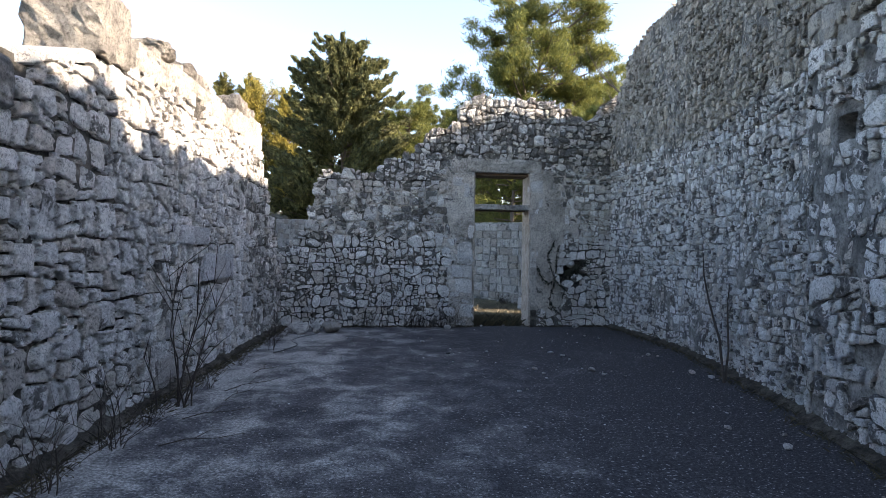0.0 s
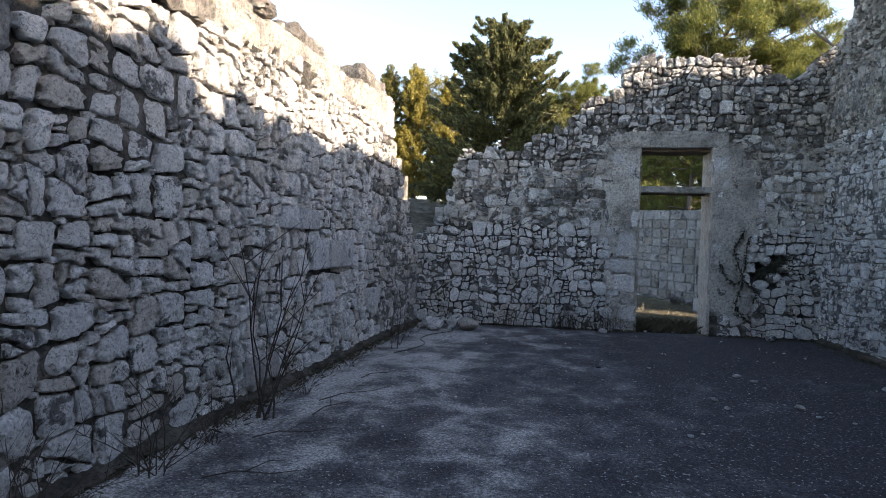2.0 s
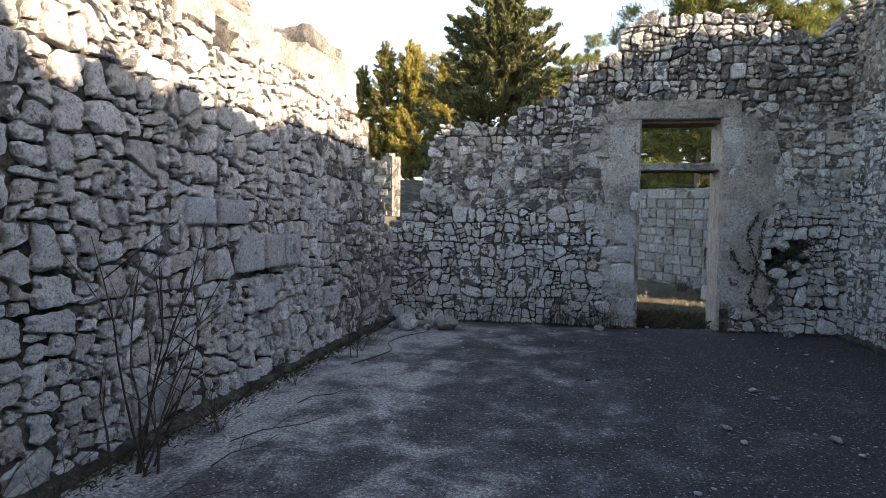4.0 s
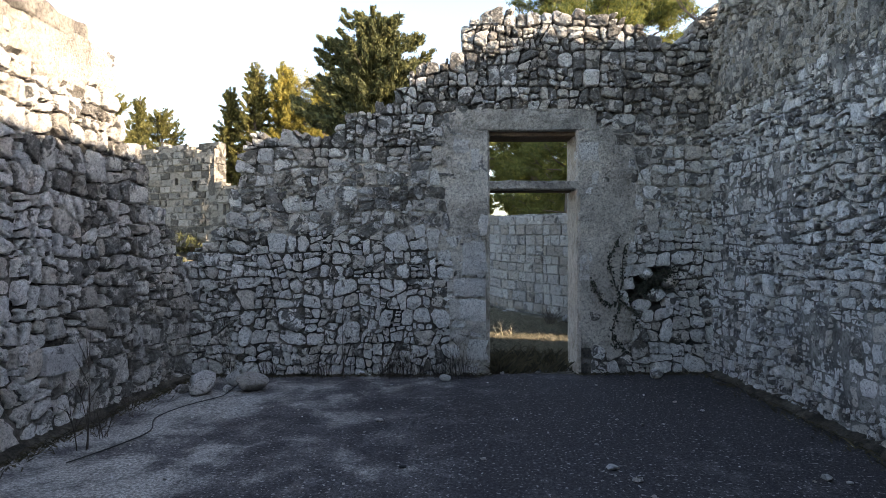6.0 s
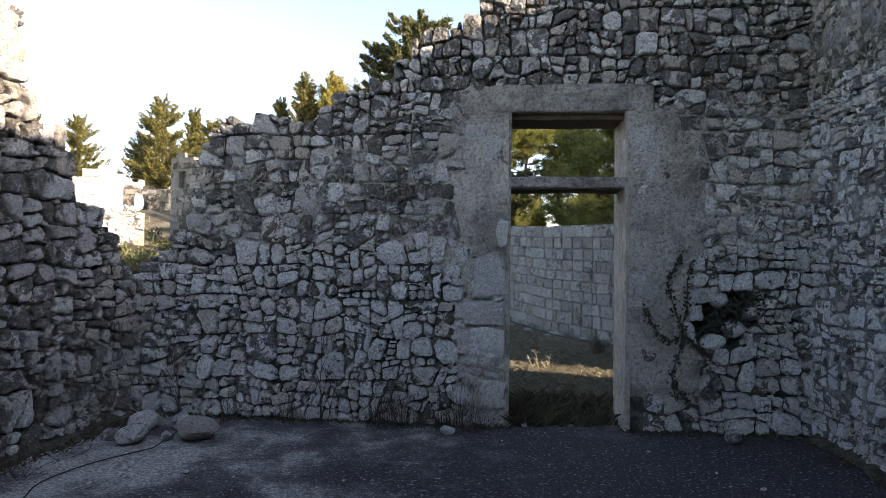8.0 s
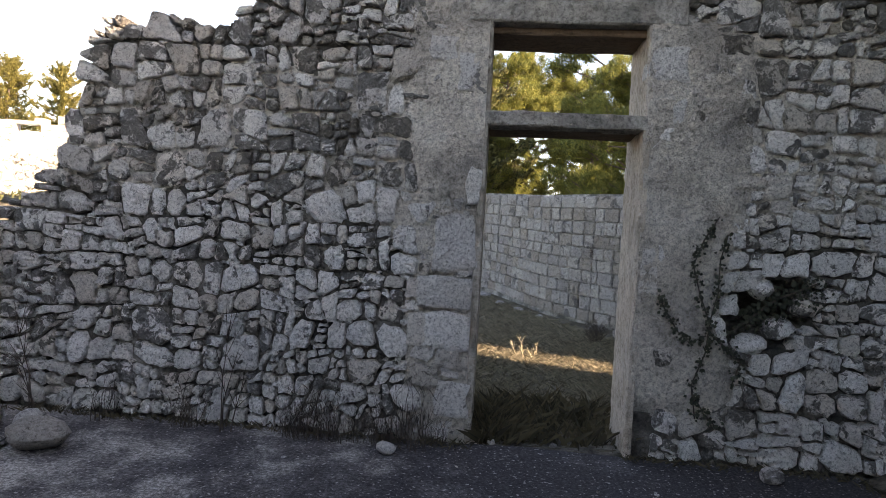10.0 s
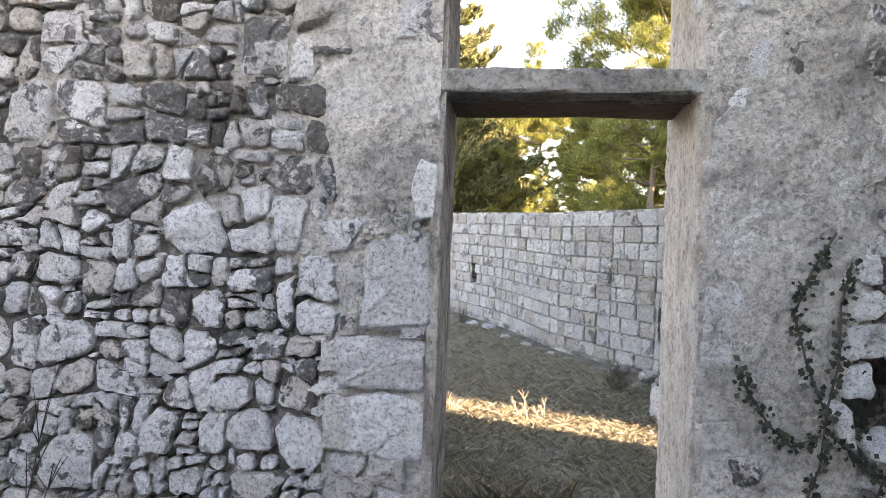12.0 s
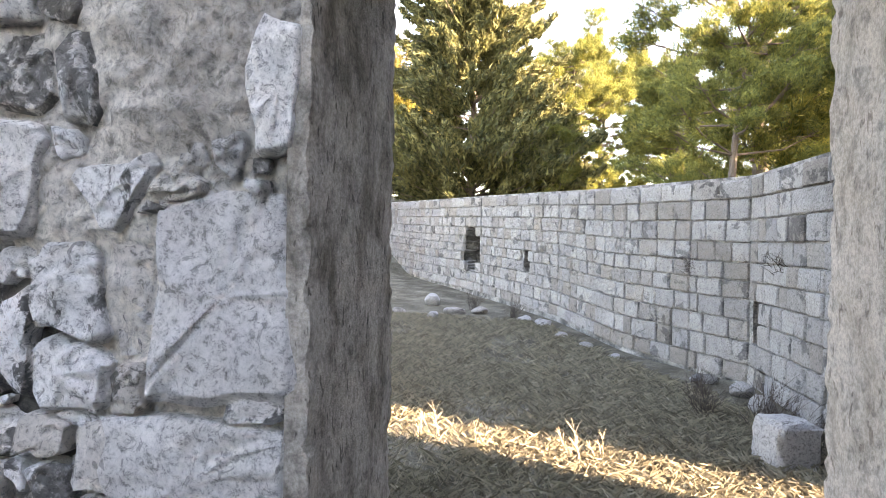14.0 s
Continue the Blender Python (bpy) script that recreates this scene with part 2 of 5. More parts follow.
def smooth01(x, a, b):
    k = min(1.0, max(0.0, (x - a) / (b - a)))
    return k * k * (3 - 2 * k)


def fbm(x, y, z, octaves=4):
    return noise.fractal(Vector((x, y, z)), 1.0, 2.0, octaves)


# ---- rubble masonry ----
def cells(u0, u1, v0, v1, heights, widths, rng, wobble=0.25, fill=0.12):
    """Irregular stone outlines that fill a rectangle: jittered courses, each stone a convex polygon."""
    sites, v, row = [], v0 - 0.2, 0
    while v < v1 + 0.2:
        h = rng.uniform(*heights)
        u = u0 - 0.3 - rng.random() * 0.3
        while u < u1 + 0.3:
            w = rng.uniform(*widths) * (0.7 + 0.3 * h / heights[1])
            cu, cv = u + w / 2 + rng.uniform(-1, 1) * wobble * w * 0.5, v + h / 2 + rng.uniform(-1, 1) * wobble * h
            if rng.random() < fill and h > 0.12:
                sites.append((cu - w * rng.uniform(-0.1, 0.1), cv - h * 0.30))
                sites.append((cu + w * 0.22, cv + h * 0.26))
                if rng.random() < 0.5:
                    sites.append((cu - w * 0.22, cv + h * 0.30))
            else:
                sites.append((cu, cv))
            u += w
        v += h
    grid, size = {}, max(widths[1], heights[1]) * 1.05
    for i, (a, b) in enumerate(sites):
        grid.setdefault((int(a // size), int(b // size)), []).append(i)
    weight = [(rng.random() ** 3) * (0.55 * heights[1]) ** 2 for _ in sites]
    stretch = 0.5 * (heights[0] + heights[1]) / (0.5 * (widths[0] + widths[1]))
    k = stretch ** 0.5
    out = []
    for i, (a, b) in enumerate(sites):
        if not (u0 - 0.05 < a < u1 + 0.05 and v0 - 0.05 < b < v1 + 0.05):
            continue
        r = size
        poly = [(a - r, b - r), (a + r, b - r), (a + r, b + r), (a - r, b + r)]
        gi, gj = int(a // size), int(b // size)
        near = [j for x in range(gi - 2, gi + 3) for y in range(gj - 2, gj + 3) for j in grid.get((x, y), ()) if j != i]
        near.sort(key=lambda j: ((sites[j][0] - a) * k) ** 2 + (sites[j][1] - b) ** 2)
        for j in near[:16]:
            dx, dy = (sites[j][0] - a) * k * k, sites[j][1] - b
            mx, my = (sites[j][0] + a) / 2, (sites[j][1] + b) / 2
            lead = (weight[i] - weight[j]) / 2
            clipped = []
            for p, q in zip(poly, poly[1:] + poly[:1]):
                fp, fq = (p[0] - mx) * dx + (p[1] - my) * dy - lead, (q[0] - mx) * dx + (q[1] - my) * dy - lead
                if fp <= 0:
                    clipped.append(p)
                if fp * fq < 0:
                    s = fp / (fp - fq)
                    clipped.append((p[0] + (q[0] - p[0]) * s, p[1] + (q[1] - p[1]) * s))
            poly = clipped
            if len(poly) < 3:
                break
        if len(poly) >= 3:
            out.append(poly)
    return out


def rubble(u0, u1, v0, v1, small, big, rng, stretch=1.35, warp=0.046):
    """Random rubble of mixed sizes: slanting cuts part the wall into blocky stones, big ones left among small ones."""
    def cut(poly, mx, my, nx, ny):
        halves = ([], [])
        for p, q in zip(poly, poly[1:] + poly[:1]):
            fp, fq = (p[0] - mx) * nx + (p[1] - my) * ny, (q[0] - mx) * nx + (q[1] - my) * ny
            halves[fp > 0].append(p)
            if fp * fq < 0:
                t = fp / (fp - fq)
                c = (p[0] + (q[0] - p[0]) * t, p[1] + (q[1] - p[1]) * t)
                halves[0].append(c), halves[1].append(c)
        return [h for h in halves if len(h) > 2]

    def stout(poly):
        """About the least thickness of a piece."""
        return min(max((q[0] - a[0]) * (b[1] - a[1]) - (q[1] - a[1]) * (b[0] - a[0]) for q in poly) / max(1e-6, math.dist(a, b))
                   if (b[0] - a[0]) * (poly[(i + 2) % len(poly)][1] - b[1]) - (b[1] - a[1]) * (poly[(i + 2) % len(poly)][0] - b[0]) < 0 else
                   max((q[1] - a[1]) * (b[0] - a[0]) - (q[0] - a[0]) * (b[1] - a[1]) for q in poly) / max(1e-6, math.dist(a, b))
                   for i, (a, b) in enumerate(zip(poly, poly[1:] + poly[:1])) if math.dist(a, b) > 0.02)

    todo, out, v = [], [], v0
    while v < v1:
        h, u = rng.uniform(0.8, 1.5) * big, u0 - rng.random() * big
        while u < u1:
            w = rng.uniform(1.0, 2.2) * big * stretch
            todo.append([(u, v), (u + w, v), (u + w, v + h), (u, v + h)])
            u += w
        v += h
    while todo:
        poly = todo.pop()
        w, h = max(p[0] for p in poly) - min(p[0] for p in poly), max(p[1] for p in poly) - min(p[1] for p in poly)
        if max(w / stretch, h) < small + (big - small) * rng.random() ** 1.1:
            out.append(poly)
            continue
        cu, cv = centre(poly)
        along = w / stretch > h * rng.uniform(0.8, 1.2)
        for _ in range(6):
            lean = rng.gauss(0, 0.22)
            halves = cut(poly, cu + rng.uniform(-0.17, 0.17) * w, cv + rng.uniform(-0.17, 0.17) * h, *((math.cos(lean), math.sin(lean)) if along else (math.sin(lean), math.cos(lean))))
            if len(halves) == 2 and min(stout(q) for q in halves) > 0.5 * small:
                todo += halves
                break
        else:
            out.append(poly)
    bent = lambda u, v: (u + warp * noise.noise(Vector((u * 3.1, v * 3.1, 4))), v + warp * 1.3 * noise.noise(Vector((u * 2.7, v * 3.1, 9))))
    return [[bent(*p) for p in poly] for poly in out]


def centre(poly):
    n = len(poly)
    return sum(p[0] for p in poly) / n, sum(p[1] for p in poly) / n


def stone(poly, rng, gap=0.008, depth=0.07, proud=0.0, rough=0.012, round_off=0.2, ragged=0.0, wide=1.0):
    """Vertices (u, v, w) and faces of one stone with a broken, bevelled face."""
    cu, cv = centre(poly)
    pts = []
    n = len(poly)
    for i in range(n):
        p, a, b = poly[i], poly[i - 1], poly[(i + 1) % n]
        la, lb = math.dist(p, a), math.dist(p, b)
        if la < 0.012:
            continue
        if min(la, lb) > 0.05 and len(pts) < 9:
            c = round_off * rng.uniform(0.6, 1.4)
            pts.append((p[0] + (a[0] - p[0]) * c, p[1] + (a[1] - p[1]) * c))
            pts.append((p[0] + (b[0] - p[0]) * c, p[1] + (b[1] - p[1]) * c))
        else:
            pts.append(p)
    fine = []
    for i, p in enumerate(pts):
        q = pts[(i + 1) % len(pts)]
        fine.append(p)
        long = math.dist(p, q)
        steps = min(3, int(long / 0.055)) if len(pts) < 16 else 0
        for k in range(1, steps + 1):
            f, off = k / (steps + 1) + rng.uniform(-0.08, 0.08), rng.uniform(-0.006, 0.005)
            fine.append((p[0] + (q[0] - p[0]) * f + (q[1] - p[1]) / long * off, p[1] + (q[1] - p[1]) * f - (q[0] - p[0]) / long * off))
    ring = []
    for x, y in fine:
        d = math.hypot(x - cu, y - cv) or 1
        g, loose = gap * rng.uniform(0.5, 2.0), rng.uniform(-ragged, ragged) * 0.25
        ring.append((cu + (x - cu) * (max(0.3, (d - g * wide) / d) + loose), cv + (y - cv) * (max(0.3, (d - g) / d) + loose)))
    m = len(ring)
    if m < 4:
        return None
    tu, tv = rng.uniform(-10, 10) * rough, rng.uniform(-9, 5) * rough
    verts = [(x, y, -depth) for x, y in ring]
    verts += [(cu + (x - cu) * 0.985, cv + (y - cv) * 0.985, proud - rng.uniform(0.008, 0.028) + (x - cu) * tu + (y - cv) * tv) for x, y in ring]
    s = rng.uniform(0.84, 0.93)
    verts += [(cu + (x - cu) * s * rng.uniform(0.97, 1.02), cv + (y - cv) * s * rng.uniform(0.97, 1.02), proud + rng.uniform(-rough, rough) * 0.8 + (x - cu) * tu + (y - cv) * tv) for x, y in ring]
    s *= rng.uniform(0.45, 0.62)
    verts += [(cu + (x - cu) * s, cv + (y - cv) * s, proud + rng.uniform(-0.5, 1.1) * rough + (x - cu) * tu + (y - cv) * tv) for x, y in ring]
    verts.append((cu + rng.uniform(-0.02, 0.02), cv + rng.uniform(-0.02, 0.02), proud + rng.uniform(-0.4 * rough, rough * 1.6)))
    faces = []
    for i in range(m):
        j = (i + 1) % m
        faces += [(i, j, m + j, m + i), (m + i, m + j, 2 * m + j, 2 * m + i), (2 * m + i, 2 * m + j, 3 * m + j, 3 * m + i), (3 * m + i, 3 * m + j, 4 * m)]
    return verts, faces


def chips(polys, rng, share, keep, proud):
    """Small packing stones driven into the joints."""
    out = []
    for poly in polys:
        for u, v in poly:
            if rng.random() < share and keep(u, v):
                r, n, g = rng.uniform(0.018, 0.042), rng.randint(4, 6), rng.random() * 6
                ring = [(u + 1.35 * r * math.cos(g + 6.283 * i / n) * rng.uniform(0.7, 1.2), v + 0.75 * r * math.sin(g + 6.283 * i / n) * rng.uniform(0.7, 1.2)) for i in range(n)]
                out.append(stone(ring, rng, 0.002, 0.07, rng.uniform(*proud), 0.008, 0.1))
    return out


def masonry(wall, stones, place, material, nearest, limit=290, name="stone"):
    """Stones as parts of the wall, those nearest to a stretch of the plan singly, the rest joined."""
    made = [s for s in stones if s]
    made.sort(key=lambda s: nearest(*s[0][-1][:2]))
    for verts, faces in made[:limit]:
        attach(name, [place(*v) for v in verts], faces, material(*verts[-1][:2]) if callable(material) else material, wall)
    rest = {}
    for verts, faces in made[limit:]:
        paint = material(*verts[-1][:2]) if callable(material) else material
        allv, allf = rest.setdefault(paint, ([], []))
        k = len(allv)
        allv += [place(*v) for v in verts]
        allf += [tuple(i + k for i in f) for f in faces]
    for paint, (allv, allf) in rest.items():
        tagged(attach("rubble_masonry", allv, allf, paint, wall, "rest of the wall's weathered limestone rubble"), kind="stuff")


def core(name, place, u0, u1, v0, v1, keep, face, back, step, material, label, category="wall", joint=None, bare=None):
    """A solid wall whose front is the mortar's uneven face, with openings and a broken top."""
    nu, nv = round((u1 - u0) / step), round((v1 - v0) / step)
    su, sv = (u1 - u0) / nu, (v1 - v0) / nv
    on = [[keep(u0 + (i + 0.5) * su, v0 + (j + 0.5) * sv) for j in range(nv)] for i in range(nu)]
    index, verts, faces, middles = {}, [], [], []

    def at(i, j, side):
        key = (i, j, side)
        if key not in index:
            u, v = u0 + i * su, v0 + j * sv
            index[key] = len(verts)
            verts.append(place(u, v, face(u, v) if side == 0 else back))
        return index[key]

    def is_on(i, j):
        return 0 <= i < nu and 0 <= j < nv and on[i][j]

    for i in range(nu):
        for j in range(nv):
            if not on[i][j]:
                continue
            faces.append((at(i, j, 0), at(i + 1, j, 0), at(i + 1, j + 1, 0), at(i, j + 1, 0)))
            faces.append((at(i, j + 1, 1), at(i + 1, j + 1, 1), at(i + 1, j, 1), at(i, j, 1)))
            middles += [(u0 + (i + 0.5) * su, v0 + (j + 0.5) * sv)] * 2
            for (di, dj), (p, q) in (((-1, 0), ((0, 1), (0, 0))), ((1, 0), ((1, 0), (1, 1))), ((0, -1), ((0, 0), (1, 0))), ((0, 1), ((1, 1), (0, 1)))):
                if not is_on(i + di, j + dj):
                    a, b = (i + p[0], j + p[1]), (i + q[0], j + q[1])
                    faces.append((at(*a, 1), at(*b, 1), at(*b, 0), at(*a, 0)))
                    middles.append((u0 + (i + 0.5) * su, v0 + (j + 0.5) * sv))
    ob = new(name, mesh_of(name, verts, faces, material))
    if joint:
        ob.data.materials.append(joint)
        ob.data.polygons.foreach_set("material_index", [1 if bare(*u) else 0 for u in middles])
    return tagged(ob, label, category, kind="structure")


def box_bm(size, at=(0, 0, 0), cuts=0, jitter=0.0, bevel=0.0, seed=0, turn=None):
    rng = random.Random(seed)
    bm = bmesh.new()
    bmesh.ops.create_cube(bm, size=1.0)
    bmesh.ops.scale(bm, vec=size, verts=bm.verts)
    if bevel:
        bmesh.ops.bevel(bm, geom=list(bm.edges), offset=bevel, segments=1, affect="EDGES")
    if cuts:
        bmesh.ops.subdivide_edges(bm, edges=[e for e in bm.edges if e.calc_length() > max(size) / (cuts + 1)], cuts=cuts, use_grid_fill=True)
    if jitter:
        for v in bm.verts:
            v.co += Vector((rng.uniform(-1, 1), rng.uniform(-1, 1), rng.uniform(-1, 1))) * jitter
    if turn:
        bmesh.ops.transform(bm, matrix=pose(0, 0, 0, *turn), verts=bm.verts)
    bmesh.ops.translate(bm, vec=at, verts=bm.verts)
    return bm


def rock_bm(size, seed, level=2):
    """A broken stone with flat fractures and rounded corners, its base at z = 0."""
    rng = random.Random(seed)
    bm = bmesh.new()
    bmesh.ops.create_icosphere(bm, subdivisions=level, radius=1.0)
    planes = [(Vector((rng.gauss(0, 1), rng.gauss(0, 1), rng.gauss(0, 1))).normalized(), rng.uniform(0.55, 0.85)) for _ in range(9)]
    for v in bm.verts:
        for n, d in planes:
            k = v.co.dot(n) - d
            if k > 0:
                v.co -= n * k * 0.92
        v.co *= 1 + 0.06 * noise.noise(v.co * 2.3 + Vector((seed, 0, 0)))
        v.co = Vector((v.co.x * size[0] / 2, v.co.y * size[1] / 2, v.co.z * size[2] / 2))
    low = min(v.co.z for v in bm.verts)
    bmesh.ops.translate(bm, vec=(0, 0, -low - size[2] * 0.05), verts=bm.verts)
    return bm


def tube(path, radii, sides=5):
    verts, faces = [], []
    for i, p in enumerate(path):
        p = Vector(p)
        d = (Vector(path[min(i + 1, len(path) - 1)]) - Vector(path[max(i - 1, 0)])).normalized()
        a = d.orthogonal().normalized()
        b = d.cross(a)
        for k in range(sides):
            g = 2 * math.pi * k / sides
            verts.append(p + (a * math.cos(g) + b * math.sin(g)) * radii[i])
    for i in range(len(path) - 1):
        for k in range(sides):
            j = (k + 1) % sides
            faces.append((i * sides + k, i * sides + j, (i + 1) * sides + j, (i + 1) * sides + k))
    return verts, faces


def join(lists):
    allv, allf = [], []
    for verts, faces in lists:
        k = len(allv)
        allv += list(verts)
        allf += [tuple(i + k for i in f) for f in faces]
    return allv, allf


# ---- ground ----
def land(x, y):
    s = -0.58 * (x + 2) + 0.81 * (y - 14)
    up = 0.05 * max(0.0, min(s, 13) - 1) + 0.33 * max(0.0, min(s, 24) - 13) + 0.05 * max(0.0, s - 24)
    if x < -2:
        up *= 1 if y > 9 else smooth01(y, 4, 9)
    return -0.06 + up + 0.04 * noise.noise(Vector((x * 0.5, y * 0.5, 0))) * smooth01(y, 10.9, 12)


def build_ground():
    xs = [-2500, -600, -200, -90] + [-60 + 3 * i for i in range(14)] + [-18 + 0.8 * i for i in range(36)] + [12 + 3 * i for i in range(14)] + [90, 200, 600, 2500]
    ys = [-2500, -600, -150, -40, -12, 0, 6, 10] + [11 + 0.5 * i for i in range(40)] + [31 + 3 * i for i in range(14)] + [90, 200, 600, 2500]
    verts = [(x, y, land(x, y) if abs(x) < 300 and -50 < y < 300 else land(max(-300, min(300, x)), max(-50, min(300, y)))) for y in ys for x in xs]
    n = len(xs)
    faces = [(j * n + i, j * n + i + 1, (j + 1) * n + i + 1, (j + 1) * n + i) for j in range(len(ys) - 1) for i in range(n - 1)]
    tagged(new("ground", mesh_of("ground", verts, faces, M_SOIL, True)), "dry grassy soil rising to a stony slope", "ground", kind="structure")


def build_floor():
    xs = [-3.4 + 0.1 * i for i in range(76)]
    ys = [-4.4 + 0.1 * i for i in range(148)]
    n = len(xs)
    verts = [(x, y, 0.012 * fbm(x * 0.9, y * 0.9, 3)) for y in ys for x in xs]
    faces = [(j * n + i, j * n + i + 1, (j + 1) * n + i + 1, (j + 1) * n + i) for j in range(len(ys) - 1) for i in range(n - 1)]
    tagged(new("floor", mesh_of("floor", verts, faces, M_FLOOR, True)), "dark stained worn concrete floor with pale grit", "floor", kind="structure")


build_ground()
build_floor()

# ---- north wall with the doorway ----
NY, NBACK = 10.30, 0.51
DOOR_L, DOOR_R, SILL, TRANSOM, TRANSOM_TOP, LINTEL, LINTEL_TOP = 1.025, 2.10, 0.0, 2.28, 2.40, 3.02, 3.29


def north(u, v, w):
    return (u, NY - w, v)


def north_top(u):
    return lerp(u, [(-2.9, 1.40), (-2.6, 1.60), (-2.3, 1.85), (-2.1, 2.45), (-2.02, 2.72), (-1.92, 3.03), (-1.0, 3.06), (-0.75, 3.25), (-0.3, 3.45),
                    (0.0, 3.62), (0.05, 3.85), (0.4, 3.92), (0.7, 4.12), (0.8, 4.42), (1.25, 4.60), (2.4, 4.62), (2.95, 4.42), (3.1, 4.22), (3.45, 4.26), (3.6, 4.35), (3.8, 4.7)])


QUOINS = [(0.84, 1.44, 0.30, 0.42), (0.82, 0.80, 0.36, 0.26), (0.79, 1.08, 0.40, 0.22), (0.88, 0.32, 0.24, 0.26), (0.90, 2.66, 0.22, 0.28), (0.68, 2.84, 0.20, 0.18),
              (2.26, 2.76, 0.28, 0.26), (2.19, 1.32, 0.12, 0.34), (0.95, 1.86, 0.12, 0.26), (0.62, 0.80, 0.20, 0.24)]


def on_quoin(u, v):
    return any(abs(u - a) < w / 2 and abs(v - b) < h / 2 for a, b, w, h in QUOINS)


def in_door(u, v, pad=0.0):
    return DOOR_L - pad < u < DOOR_R + pad and SILL - pad < v < LINTEL + pad


def plaster_north(u, v):
    """0 where the stones stand free of mortar, 1 where render covers them."""
    k = 0.0
    edge = 0.16 * fbm(u * 1.7, v * 1.7, 5)
    k = max(k, smooth01(u + edge, 0.30, 0.62) * (1 - smooth01(u, 1.06, 1.10)) * (1 - smooth01(v + edge, 3.1, 3.35)) * (0.55 + 0.45 * smooth01(v + 2 * edge, 1.55, 1.9)))
    k = max(k, (1 - smooth01(u + edge, 2.62, 2.95)) * smooth01(u, 2.04, 2.08) * (1 - smooth01(v + edge, 3.0, 3.3)) * smooth01(v + edge, 0.2, 0.45))
    k = max(k, 0.18 * smooth01(v + 2 * edge, 0.55, 0.95) * (1 - smooth01(v + edge, 3.0, 3.3)))
    k = max(k, 0.30 * smooth01(v + edge, 1.5, 1.8) * (1 - smooth01(v + edge, 2.55, 2.95)))
    k = max(k, 0.32 * smooth01(u + edge, 2.5, 2.8) * smooth01(v + edge, 1.6, 1.9) * (1 - smooth01(v + edge, 3.0, 3.4)))
    return k


def hole_north(u, v):
    """The burrowed dark hollow beside the doorway."""
    d = math.hypot((u - 3.02 - 0.45 * (v - 1.05)) / 0.30, (v - 1.08) / 0.27) + 0.35 * fbm(u * 5, v * 5, 9)
    return 1 - smooth01(d, 0.75, 1.05)


def north_face(u, v):
    k = plaster_north(u, v)
    return -0.050 + 0.064 * k + 0.012 * fbm(u * 9, v * 9, 1) + 0.010 * fbm(u * 24, v * 24, 8, 3) + 0.012 * fbm(u * 2.5, v * 2.5, 2) - 0.30 * hole_north(u, v)


wall_north = core("wall_north", north, -3.0, 3.9, -0.1, 4.7, lambda u, v: v < north_top(u) - 0.14 and not in_door(u, v, 0.02), north_face, -NBACK, 0.022,
                  M_MORTAR, "roofless grey limestone rubble wall with an open doorway", joint=M_JOINT_SHADE, bare=lambda u, v: plaster_north(u, v) + 0.12 * noise.noise(Vector((u * 3, v * 3, 5))) < 0.27)


def build_north_stones():
    rng = random.Random(11)
    stones = []
    low = rubble(-2.9, 3.75, 0.0, 4.75, 0.08, 0.34, rng, 1.12)
    for poly in low:
        cu, cv = centre(poly)
        if cv > north_top(cu) - 0.05 or in_door(cu, cv, 0.10) or (0.80 < cu < 2.40 and LINTEL - 0.06 < cv < LINTEL_TOP):
            continue
        if any(in_door(x, y, 0.02) for x, y in poly) and not cv > LINTEL_TOP:
            poly = [(min(x, DOOR_L - 0.03) if cu < DOOR_L else max(x, DOOR_R + 0.03), y) for x, y in poly]
        if hole_north(cu, cv) > 0.4 or on_quoin(cu, cv):
            continue
        top = cv > north_top(cu) - 0.35
        k = plaster_north(cu, cv)
        if k > 0.75 and rng.random() < 0.75:
            continue
        stones.append(stone(poly, rng, rng.uniform(0.003, 0.011), 0.36 if top else 0.12, rng.uniform(-0.016, 0.026) - 0.006 * k, 0.010, rng.uniform(0.10, 0.26), 0.03))
    stones += chips(low, rng, 0.08, lambda u, v: v < north_top(u) - 0.2 and not in_door(u, v, 0.08) and not on_quoin(u, v) and hole_north(u, v) < 0.2 and plaster_north(u, v) < 0.6, (-0.03, 0.004))
    masonry(wall_north, stones, north, lambda u, v: M_BACK_UP if v > 1.75 + 0.5 * noise.noise(Vector((u, v, 2))) + (0.9 if u > 2.2 else 0) else M_BACK, lambda u, v: math.hypot(u - 0.9, (v - 1.4) * 1.1))


build_north_stones()


